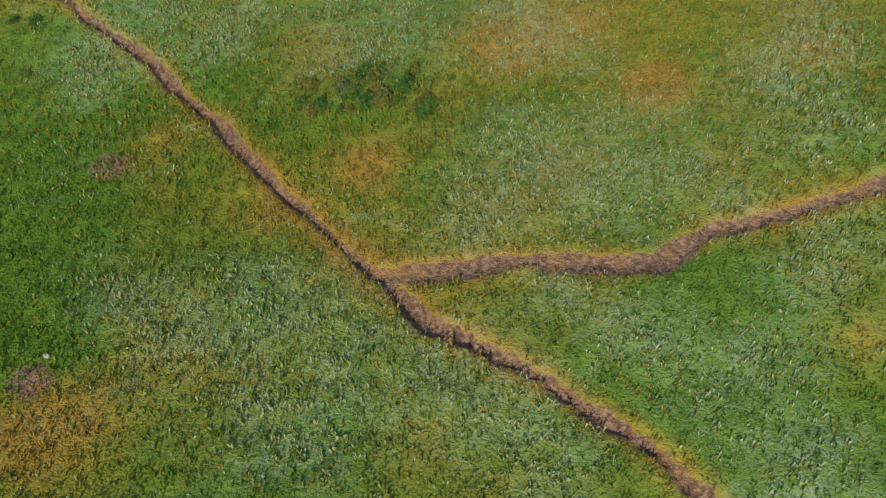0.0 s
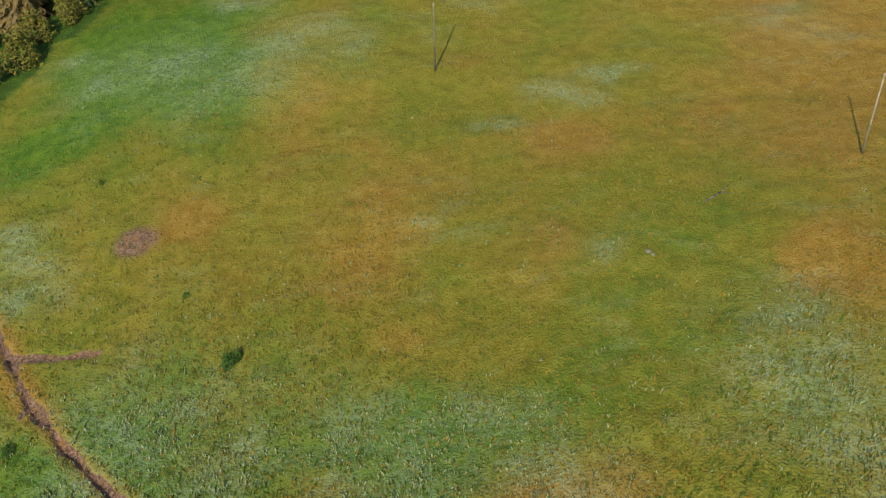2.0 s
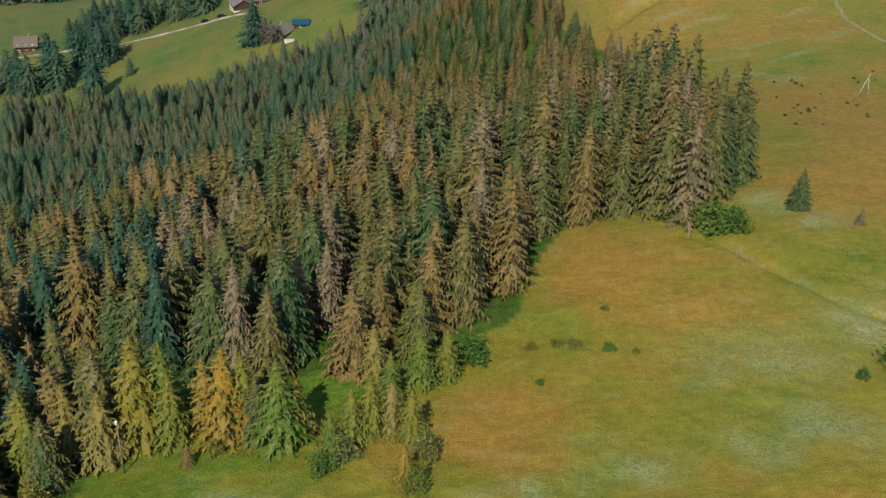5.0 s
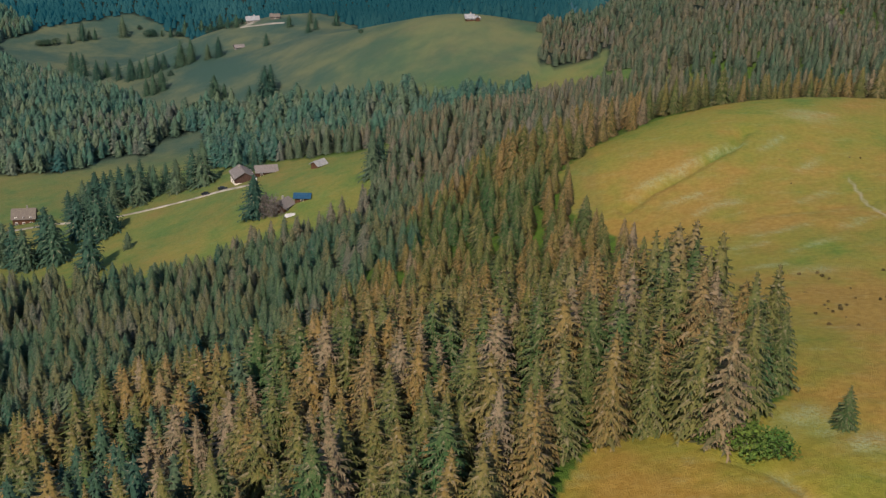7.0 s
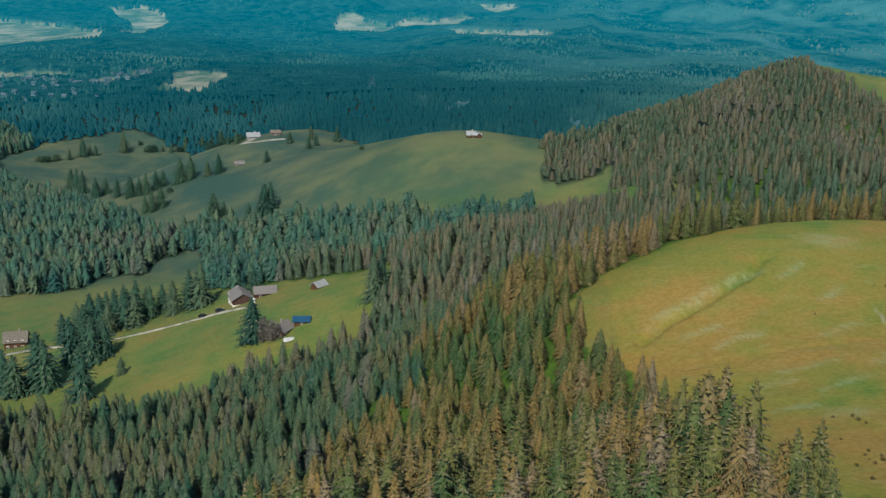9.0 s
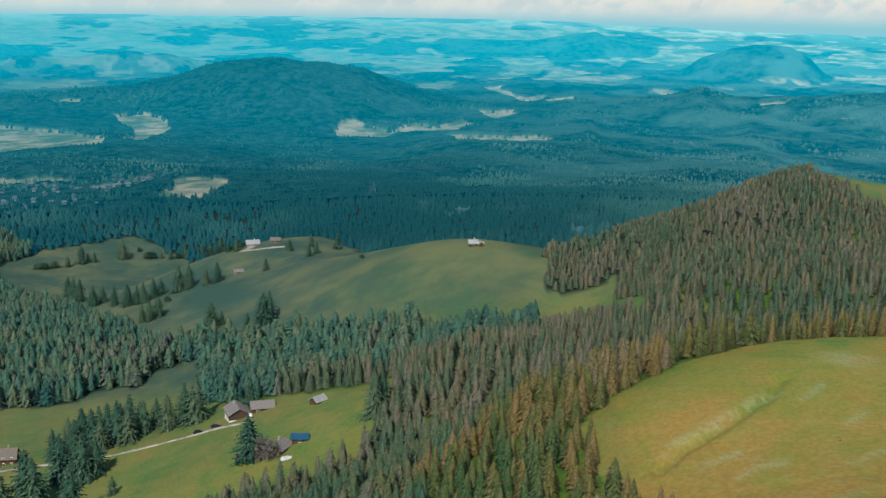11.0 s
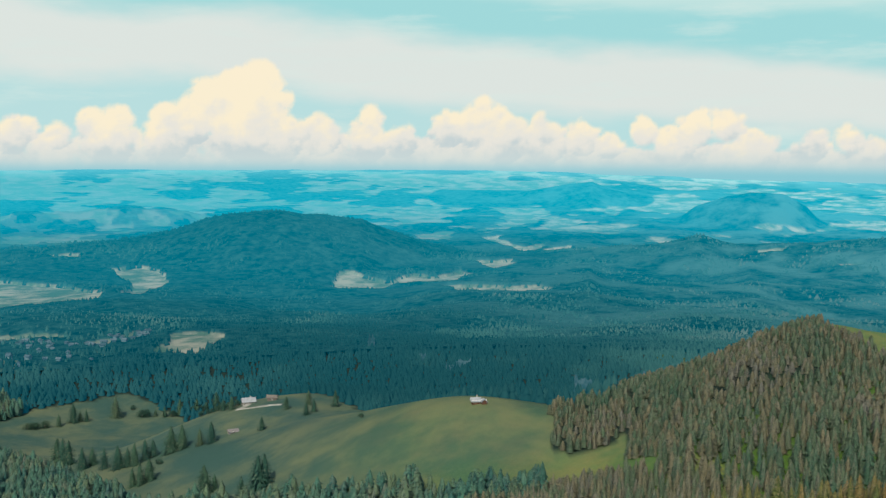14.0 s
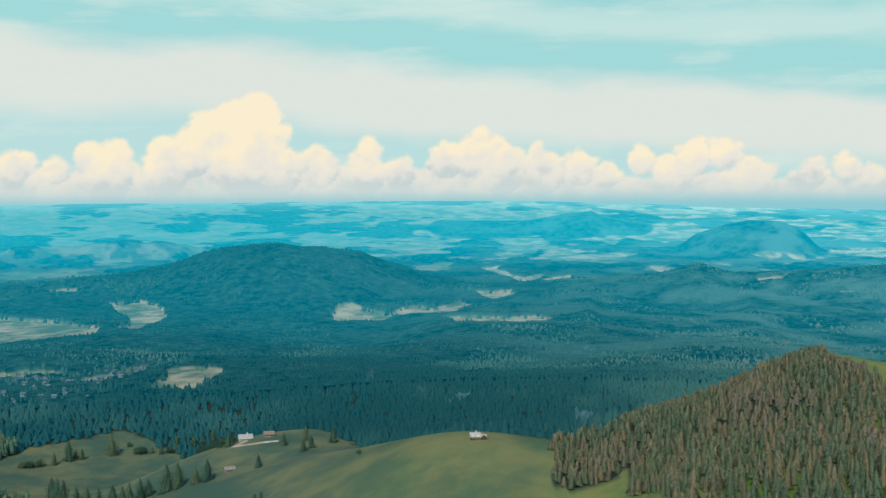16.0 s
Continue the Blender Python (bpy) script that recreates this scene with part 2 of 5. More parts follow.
# cloud light and shade are painted: cream on high, rounded sides, grey lower down
billow = k.math("ADD", k.math("ADD", k.math("MULTIPLY", k.noise(0.0075, 5, 0.55), 1.1), k.math("MULTIPLY", k.noise(0.024, 4, 0.5), 0.3)), k.math("MULTIPLY", k.attr("round"), 0.5))
tone = k.math("ADD", billow, k.math("MULTIPLY", k.attr("lift"), 0.75))
cumulus = k.mix(k.band(tone, 0.9, 1.25), (0.58, 0.62, 0.60), (0.82, 0.75, 0.65))
cumulus = k.mix(k.band(tone, 1.2, 1.65), cumulus, (0.98, 0.82, 0.58))
full = k.mix(k.math("MULTIPLY", cover, 0.97), high, cumulus)
# horizon haze painted over the foot of the curtain
full = k.mix(k.math("MULTIPLY", k.band(height, 90.0, 0.0), 0.7), full, (0.60, 0.67, 0.63))
full = k.mix(k.math("MULTIPLY", k.band(height, 28.0, -45.0), 0.9), full, (0.24, 0.55, 0.60))
k.color((0.0, 0.0, 0.0)).glow(full, 1.0)
k.b.inputs["Specular IOR Level"].default_value = 0.0
SKY = k.m


# ---- the lie of the land ----
MEADOW_HILLS = [(0, 0, 60, -10), (50, 0, 60, -6.5), (-50, 10, 60, 27), (-30, 50, 40, -21.3), (10, 50, 40, 4.6), (50, 60, 50, 7), (-60, 90, 50, 9.7),
                (-20, 95, 40, -1.5), (20, 100, 40, -1.7), (60, 120, 50, -0.1), (-50, 140, 45, 5.1), (0, 150, 40, -6.9), (40, 165, 40, 5.5),
                (100, 170, 60, -6.8), (-100, 190, 70, -7.7), (-45, 210, 50, 1), (10, 215, 45, 4.8), (60, 230, 50, 0.9), (110, 260, 60, -2.7)]
KNOLL_HILLS = [(-80, 300, 80, 6.4), (0, 290, 60, -21.1), (50, 310, 50, 6.9), (60, 370, 40, 14.6), (110, 360, 60, -9.6), (-150, 380, 100, -3.3),
               (-30, 420, 80, -45), (70, 440, 70, 5.1), (160, 470, 90, -6.5), (-80, 500, 80, 39.9), (-200, 520, 120, -11.4), (20, 560, 90, 10.3),
               (130, 590, 90, 7.1), (10, 340, 35, 15.4), (-120, 420, 60, -10.2), (30, 260, 40, 4.3), (100, 510, 50, -16.5), (-130, 335, 45, -8), (-105, 395, 35, -5)]
PLATEAU_HILLS = [(-100, 640, 110, -0.3), (-260, 700, 140, -9.7), (10, 680, 90, -15.8), (190, 730, 110, 39.8), (-90, 780, 110, 20), (-250, 900, 130, -11.4),
                 (50, 830, 110, -15.9), (300, 800, 160, 77.1), (-400, 1050, 200, -29.8), (-120, 960, 120, 10.6), (130, 960, 130, -29.9), (-450, 800, 200, -1.8),
                 (-25, 690, 55, 44.1), (-200, 930, 80, 40.2), (100, 600, 55, 37.3), (-95, 752, 60, 22.9), (-390, 1150, 110, -0.4), (-250, 1040, 100, -24.5)]
# the rounded wooded hill and its bare top
DOME_HILLS = [(145, 590, 38, 1.3), (245, 590, 38, 2.8), (60, 635, 30, -2.7), (145, 635, 38, 1.8), (190, 635, 38, -12.6), (245, 635, 38, 15.3), (300, 635, 38, -6.7), (20, 680, 30, -3.0),
              (60, 680, 30, 11.5), (145, 680, 38, 17.6), (190, 680, 38, -9.0), (245, 680, 38, 12.7), (300, 680, 38, -10.6), (20, 730, 30, -2.5), (60, 730, 30, 12.0), (100, 730, 30, -5.0),
              (145, 730, 38, 11.8), (190, 730, 38, -3.9), (245, 730, 38, -7.8), (300, 730, 38, -7.9), (60, 790, 30, 10.5), (145, 790, 38, -5.9), (245, 790, 38, -13.0), (300, 790, 38, -12.3)]
# far ridges: distance, depth before and behind the crest, bearings in degrees, heights of the crest there
FAR_RIDGES = [(2900, 430, 230, (-27, -22.5, -19.1, -17.3, -14.5, -12.0, -10.1, -7.9, -7.0, -4.5, -1.9, -0.5), (-190, -172, -160, -142, -105, -95, -101, -110, -128, -172, -210, -240)),
              (2800, 420, 170, (-1.0, 0.4, 2.3, 4.0, 6.8, 8.9, 10.6, 13.7, 17.4, 24), (-245, -219, -197, -177, -160, -141, -163, -158, -138, -130)),
              (3650, 230, 260, (6.6, 7.5, 8.6, 10.1, 11.2, 12.8, 13.8, 14.7, 15.4), (-200, -167, -113, -77, -62, -70, -105, -165, -200)),
              (4150, 240, 260, (-5, -3.9, -1.9, 0.3, 2.2, 3.6, 5.3, 6.4, 7.2), (-175, -151, -130, -87, -62, -54, -92, -130, -165)),
              (3600, 200, 160, (-30, -24.9, -22.4, -19.8, -16.4, -14.5, -13), (-150, -133, -123, -116, -128, -152, -180))]


def soft_above(v, k):
    return np.logaddexp(0, v / k) * k


def lattice(ix, iy, seed):
    v = np.sin(ix * 127.1 + iy * 311.7 + seed * 74.7) * 43758.5453
    return v - np.floor(v)


def value_noise(x, y, scale, seed=0):
    """Smooth noise between 0 and 1 with bumps of about that many metres."""
    x, y = np.asarray(x) / scale, np.asarray(y) / scale
    ix, iy = np.floor(x), np.floor(y)
    fx, fy = x - ix, y - iy
    fx, fy = fx * fx * (3 - 2 * fx), fy * fy * (3 - 2 * fy)
    a, b = lattice(ix, iy, seed), lattice(ix + 1, iy, seed)
    c, e = lattice(ix, iy + 1, seed), lattice(ix + 1, iy + 1, seed)
    return (a + (b - a) * fx) * (1 - fy) + (c + (e - c) * fx) * fy


def polar(x, y):
    return np.degrees(np.arctan2(x + 7, y - 105)), np.hypot(x + 7, y - 105)


def land(x, y):
    """Height of the ground without its small relief."""
    x, y = np.asarray(x, float), np.asarray(y, float)
    bearing, d = polar(x, y)
    valley = np.interp(d, [0, 700, 1000, 1250, 1545, 1900, 2300, 2650, 3000, 3500, 4000, 4400, 4800, 6000],
                       [-105, -110, -128, -140, -168, -188, -200, -200, -190, -163, -127, -79, -28, -20])
    crest = np.interp(y, [-300, -60, 0, 50, 100, 150, 250, 330, 380, 450, 520, 600, 950, 1250], [30, 30, 22, 14, 6, 2, -4, -6, -8, -40, -70, -110, -114, -300])
    spur = crest + 0.12 * np.clip(x - 10, -60, 90) - 0.35 * soft_above(-20 - x, 10) - 0.2 * soft_above(x - 170, 20)
    z = valley + soft_above(spur - valley, 8)
    for cx, cy, r, h in MEADOW_HILLS + KNOLL_HILLS + PLATEAU_HILLS + DOME_HILLS:
        z = z + h * np.exp(-((x - cx) ** 2 + (y - cy) ** 2) / (2 * r * r))
    z = z - np.interp(bearing, [0, 10, 17], [0, 26, 36]) * np.interp(d, [4000, 4800], [0, 1])
    for far, before, behind, bearings, crest in FAR_RIDGES:
        top = np.interp(bearing, bearings, crest, -400, -400) + 7 * (value_noise(bearing, d / 300, 0.9, 75) - 0.5)
        top = top - 130 * (1 - np.exp(-((d - far) / np.where(d < far, before, behind)) ** 2))
        z = z + soft_above(top - z, 5)
    return z + np.interp(d, [1250, 1550, 2250, 2500, 4300], [0, 1, 1, 0.55, 0]) * (34 * value_noise(x, y, 330, 73) + 16 * value_noise(x, y, 120, 74) - 25)


def inside(x, y, poly):
    hit = np.zeros(np.shape(x), bool)
    for (x0, y0), (x1, y1) in zip(poly, poly[1:] + poly[:1]):
        if y0 != y1:
            hit ^= ((y0 > y) != (y1 > y)) & (x < (x1 - x0) * (y - y0) / (y1 - y0) + x0)
    return hit


def line_distance(x, y, line):
    best = np.full(np.shape(x), 1e9)
    for (x0, y0), (x1, y1) in zip(line, line[1:]):
        dx, dy = x1 - x0, y1 - y0
        s = np.clip(((x - x0) * dx + (y - y0) * dy) / (dx * dx + dy * dy), 0, 1)
        best = np.minimum(best, np.hypot(x - x0 - s * dx, y - y0 - s * dy))
    return best


SPUR_MEADOW = [(-44, 108), (-46, 120), (-43, 122), (-41, 133), (-34, 136), (-27, 136), (-16, 131), (-11, 131), (-4, 131), (-5, 147), (-1, 153), (5, 162), (12, 184), (24, 187),
               (27, 183), (34, 184), (39, 212), (36, 230), (31, 244), (27, 262), (24, 285), (15, 310), (6, 334), (22, 353), (38, 372), (60, 380), (81, 388), (120, 392), (200, 380),
               (320, 300), (400, 0), (300, -300), (-300, -300), (-200, -50), (-90, 60), (-55, 95)]
VALLEY_MEADOW = [(-300, 400), (-200, 395), (-150, 392), (-118, 418), (-98, 436), (-70, 440), (-55, 450), (-49, 495), (-50, 535), (-66, 538), (-104, 548), (-137, 560),
                 (-150, 585), (-164, 640), (-178, 662), (-194, 655), (-200, 634), (-222, 630), (-229, 612), (-262, 606), (-300, 604)]
PLATEAU_MEADOW = [(-440, 985), (-305, 815), (-214, 708), (-182, 688), (-121, 655), (-66, 630), (-42, 606), (-24, 612), (5, 618), (10, 640), (12, 700), (-26, 720), (-87, 800),
                  (-140, 905), (-200, 960), (-260, 1060), (-320, 1130), (-390, 1190), (-450, 1120), (-470, 1050)]
GAP_MEADOW = [(-24, 606), (5, 600), (26, 585), (45, 565), (62, 552), (75, 545), (80, 550), (64, 562), (50, 580), (42, 598), (41, 614), (44, 634), (40, 632), (33, 620), (17, 626), (9, 637), (-20, 640)]
TOP_MEADOW = [(146, 692), (160, 674), (190, 655), (250, 638), (300, 645), (300, 760), (260, 775), (172, 775), (152, 715)]
GLADES = [[(-62, 150), (-60, 168), (-55, 170), (-46, 163), (-36, 152), (-27, 149), (-18, 153), (-13, 147), (-4, 151), (-4, 131), (-16, 130), (-27, 134), (-41, 132), (-43, 145), (-50, 147)]]
DITCH = [(-34.1, 74.3), (-31, 70.2), (-27.2, 64.9), (-21.7, 59.3), (-16.3, 54.4), (-11.6, 49), (-9, 46.3), (-6, 42.3), (-3.2, 38.9), (-1.3, 37.1), (1, 34.3), (3.5, 31.8),
         (6.9, 28), (9.7, 26.5), (13.3, 24.2), (15.8, 22.4), (18.3, 20.7), (20.5, 18.3), (26, 12), (30, 4)]
DITCH_BRANCH = [(3.5, 31.8), (7.9, 32), (11, 32.5), (16.1, 32.2), (19.3, 32.2), (22.6, 34.8), (26.8, 35.9), (32.2, 37.9), (40, 38.5), (52, 42)]
DITCH_STUBS = [[(-30.5, 70.1), (-26.4, 69.7), (-23.1, 69.8)], [(-27.2, 64.9), (-27.6, 62.2), (-28.2, 59)]]
GULLY = [(27, 180), (32, 176), (35, 171), (39, 166), (43, 159), (47, 156)]
RUT = [(58.0, 343.8), (53.3, 333.8), (45.1, 325.0), (37.5, 318.1), (31.6, 314.0), (25.6, 307.4)]
TERRACE = [(32.3, 291.4), (38.4, 292.2), (46.5, 292.2), (53.8, 294.3), (66.9, 294.8), (84, 298)]
STREAKS = [[(30.1, 273.2), (35.5, 271.8)], [(50.5, 282.8), (55.6, 284.1), (60.9, 286.2)], [(52.2, 257.8), (58.1, 260.7)], [(29, 316), (37, 321)], [(50, 333.5), (57, 336)], [(75.5, 354.8), (81.2, 357.6)],
           [(24, 187), (32, 182)], [(44, 262), (52, 264)], [(40, 300), (50, 303)], [(38, 321), (44, 327)], [(46, 329), (51, 335)], [(34, 306), (42, 309)], [(62, 300), (70, 305)], [(66, 318), (72, 324)], [(60, 330), (66, 338)], [(44, 276), (51, 278)], [(56, 272), (64, 276)], [(68, 283), (76, 288)]]
FARM_TRACK = [(-232, 515), (-205, 520), (-174, 518), (-146, 519), (-126, 519), (-108, 515)]
KNOLL_TRACK = [(76, 312), (76, 296), (80, 279), (92, 262), (120, 245)]
PLATEAU_TRACK = [(-204, 900), (-197, 888), (-203, 880), (-190, 874), (-168, 872)]
# flowering drifts: x, y, radius
DRIFTS = [(15.9, 40.0, 5.2), (9.3, 37.0, 3.1), (28.0, 45.5, 4.1), (17.2, 28.8, 3.4), (24.3, 26.0, 3.1), (29.3, 31.7, 2.9), (26.5, 21.4, 2.7), (-3.1, 28.8, 4.2), (-5.8, 26.2, 3.5),
          (-0.8, 21.1, 3.6), (-10.2, 30.5, 2.7), (3.7, 25.5, 2.7), (9.9, 22.8, 3.2), (12.8, 19.5, 2.8), (-19.3, 53.9, 3.6), (4.1, 54.4, 2.9), (13.0, 31.1, 1.9), (31.4, 51.0, 3.1),
          (12.5, 42.5, 3.2), (20.8, 38.7, 3.1)]
DRIFTS_MID = [(28.8, 63.2, 3.6), (27.7, 69.7, 2.3), (29.2, 56.8, 3.4), (2.9, 55.0, 4.5), (-2.8, 59.9, 3.6), (-17.4, 62.8, 5.3), (-18.5, 54.7, 3.3), (12.4, 53.2, 2.9), (28.1, 47.9,
          2.4), (-32.9, 78.4, 3.2), (-10.6, 57.4, 3.7), (7.1, 59.0, 2.3)]
DRIFTS_UP = [(-21.2, 108.3, 4.9), (-28.3, 112.5, 4.3), (-13.6, 118.6, 3.7), (-17.5, 113.3, 3.0), (-9.4, 114.9, 3.0), (-22.9, 124.5, 2.6), (13.0, 104.1, 2.1), (6.5, 97.9, 1.3), (18.3,
          106.5, 1.4), (36.4, 114.6, 2.4), (28.5, 131.8, 3.3), (27.3, 70.2, 2.4), (-33.8, 83.5, 2.6), (0.3, 83.5, 1.2), (13.6, 78.7, 1.3), (-34.1, 109.4, 3.1), (-39.9, 113.7, 1.9)]
DRIFTS_FAR = [(36, 115, 3), (15, 129, 3), (31, 149, 5), (46, 155, 5), (27, 132, 2.5), (5, 124, 2), (36, 135, 4), (76, 356, 4), (56, 259, 2.5), (40, 190, 3), (46, 183, 3)]
# drier or greener stretches: x, y, radius, amount
DRY_LOW = [(19.9, 46.5, 2.2, 0.4), (9.7, 53.1, 3.2, 0.32), (14.7, 54.3, 2.8, 0.3), (-3.3, 54.3, 2.5, 0.25), (1.6, 41.3, 2.5, 0.35), (-12.6, 20.6, 3.8, 0.5), (-3.6, 37.1, 1.6, 0.3),
          (30.1, 49.4, 2.3, 0.3), (29.7, 27.3, 1.4, 0.25), (21.8, 30.2, 3.1, -0.35), (-19.3, 37.0, 5.4, -0.3), (24.7, 22.5, 2.1, -0.3), (-15.6, 27.0, 3.1, -0.25), (6.2, 21.0, 2.0,
          0.1), (-12.1, 44.9, 2.0, 0.2)]
DRY_MID = [(-5.7, 80.9, 9.6, 0.12), (13.8, 93.5, 4.2, 0.2), (31.8, 75.1, 3.1, 0.35), (11.6, 51.4, 2.5, 0.3), (20.0, 47.4, 1.7, 0.3), (20.1, 63.1, 4.8, -0.08), (-10.9, 50.1, 3.1,
          -0.3), (-21.9, 59.6, 4.4, -0.2)]
DRY_HIGH = [(-19.7, 85.6, 3.5, 0.22), (12.8, 95.4, 2.5, 0.25), (29.7, 117.5, 7.8, 0.12), (39.0, 109.5, 4.0, 0.22), (31.1, 74.3, 2.9, 0.3), (0.8, 68.7, 2.0, 0.15), (-28.3, 112.5,
          9.2, -0.25), (19.9, 76.2, 6.3, -0.07), (-38.4, 99.0, 5.2, -0.2)]
DRY_FAR = [(37, 106, 10, 0.2), (16, 172, 8, 0.25), (2, 138, 9, 0.2), (-30, 112, 12, -0.2), (-38, 148, 10, -0.4), (55, 200, 22, 0.22), (62, 240, 20, 0.2), (40, 305, 30, 0.12),
           (-22, 148, 10, -0.4), (-55, 157, 12, -0.4)]
BROWN_SPOTS = [(-15.6, 42.4, 1.8), (-23.8, 82.9, 2.6), (-14.5, 23.7, 1.6)]


def meadow_mask(x, y):
    jx = x + 7 * (value_noise(x, y, 9, 3) - 0.5)
    jy = y + 7 * (value_noise(x, y, 9, 4) - 0.5)
    hit = inside(jx, jy, SPUR_MEADOW)
    for poly in (VALLEY_MEADOW, PLATEAU_MEADOW, GAP_MEADOW, TOP_MEADOW, *GLADES):
        hit |= inside(jx, jy, poly)
    return hit


def ditch_depth(x, y):
    wob = 0.5 * (value_noise(x, y, 2.0, 8) - 0.5) + 0.3 * (value_noise(x, y, 6.0, 9) - 0.5)
    deep = np.zeros(np.shape(x))
    for line, wide, depth in ((DITCH, 0.38, 0.6), (DITCH_BRANCH, 0.62, 0.36), (DITCH_STUBS[0], 0.36, 0.25), (DITCH_STUBS[1], 0.3, 0.25), (RUT, 1.5, 1.5), (TERRACE, 1.1, 0.25), (GULLY, 0.9, 0.5)):
        dd = line_distance(x, y, line) + wob
        deep = np.maximum(deep, depth * np.exp(-(np.maximum(dd, 0) / wide) ** 4))
    return deep


def dryness(x, y):
    """How dried the grass is: 0 fresh, above 0.2 straw."""
    dry = np.interp(y, [0, 45, 75, 130, 230, 390, 420, 1200], [-0.09, 0.01, 0.2, 0.21, 0.2, 0.19, 0.08, 0.08])
    dry = dry - 0.12 * np.clip(-(x + 15) / 25, 0, 1) * (y < 140) 
    for line in (DITCH, DITCH_BRANCH):
        dry = dry + 0.45 * np.exp(-(line_distance(x, y, line) / 1.1) ** 2)
    dry = dry - 0.14 * np.exp(-(line_distance(x, y, RUT) / 1.6) ** 2)
    for cx, cy, rad, amount in DRY_LOW + DRY_MID + DRY_HIGH + DRY_FAR:
        dry = dry + amount * np.exp(-((x - cx) ** 2 + (y - cy) ** 2) / (rad * rad))
    return dry


def drift_amount(x, y):
    """Pale flowering drifts with ragged edges."""
    jx = x + 5.0 * (value_noise(x, y, 5, 22) - 0.5) + 2.4 * (value_noise(x, y, 1.9, 23) - 0.5)
    jy = y + 5.0 * (value_noise(x, y, 5, 24) - 0.5) + 2.4 * (value_noise(x, y, 1.9, 25) - 0.5)
    pale = np.zeros(np.shape(x))
    for cx, cy, rad in DRIFTS + DRIFTS_MID + DRIFTS_UP + DRIFTS_FAR:
        pale = np.maximum(pale, np.exp(-(0.85 * (jx - cx) ** 2 + 1.3 * (jy - cy) ** 2) / (1.6 * rad * rad)))
    for line in STREAKS:
        pale = np.maximum(pale, 0.85 * np.exp(-(line_distance(0.4 * jx + 0.6 * x, 0.4 * jy + 0.6 * y, line) / 0.9) ** 2))
    return pale


def relief(x, y):
    """Tussocks and hollows, only near the spur meadow."""
    near = np.exp(-(np.maximum(np.hypot(x, y - 80) - 120, 0) / 120) ** 2)
    return near * (0.5 * value_noise(x, y, 6, 1) + 0.22 * value_noise(x, y, 1.9, 2) + 0.14 * value_noise(x, y, 0.8, 5) - 0.43) + (1 - near) * (1.5 * value_noise(x, y, 30, 6) - 0.75)


def ground_z(x, y):
    x, y = np.asarray(x, float), np.asarray(y, float)
    return land(x, y) + relief(x, y) - ditch_depth(x, y)


def at_ground(x, y, sunk=0.0):
    return float(ground_z(np.array([x]), np.array([y]))[0]) - sunk


# ---- mesh helpers ----
def mesh_from(name, verts, faces, attrs=None, smooth=False):
    """A mesh from arrays; faces: an (n, 3) or (n, 4) array."""
    me = bpy.data.meshes.new(name)
    verts, faces = np.asarray(verts, np.float32), np.asarray(faces, np.int32)
    me.vertices.add(len(verts))
    me.vertices.foreach_set("co", verts.ravel())
    me.loops.add(faces.size)
    me.loops.foreach_set("vertex_index", faces.ravel())
    me.polygons.add(len(faces))
    me.polygons.foreach_set("loop_start", np.arange(len(faces), dtype=np.int32) * faces.shape[1])
    me.update(calc_edges=True)
    me.polygons.foreach_set("use_smooth", np.full(len(faces), smooth))
    for key, values in (attrs or {}).items():
        me.attributes.new(key, "FLOAT", "POINT").data.foreach_set("value", np.asarray(values, np.float32))
    return me


def grid_faces(rows, cols):
    i = np.arange(rows * cols, dtype=np.int32).reshape(rows, cols)
    return np.stack([i[:-1, :-1], i[:-1, 1:], i[1:, 1:], i[1:, :-1]], -1).reshape(-1, 4)


def part(name, bm, material, parent=None, label="", smooth=False):
    me = bpy.data.meshes.new(name)
    bm.to_mesh(me)
    bm.free()
    if smooth:
        me.polygons.foreach_set("use_smooth", np.full(len(me.polygons), True))
    me.materials.append(material)
    ob = new(name, me)
    if parent:
        ob.parent = parent
    if label:
        ob["label"] = label
    return ob


def data_part(name, me, parent):
    ob = new(name, me)
    ob.parent = parent
    return ob


def box(bm, size, at=(0, 0, 0), rot=None, bevel=0.0):
    m = Matrix.Translation(at) @ (rot or Matrix()) @ Matrix.Diagonal((*size, 1))
    made = bmesh.ops.create_cube(bm, size=1, matrix=m)
    if bevel:
        edges = {e for v in made["verts"] for e in v.link_edges}
        bmesh.ops.bevel(bm, geom=list(edges), offset=bevel, segments=1, affect="EDGES")


def rod(bm, a, b, r0, r1, sides=8):
    a, b = Vector(a), Vector(b)
    turn = (b - a).to_track_quat("Z", "Y").to_matrix().to_4x4()
    bmesh.ops.create_cone(bm, cap_ends=True, segments=sides, radius1=r0, radius2=r1, depth=(b - a).length, matrix=Matrix.Translation((a + b) / 2) @ turn)


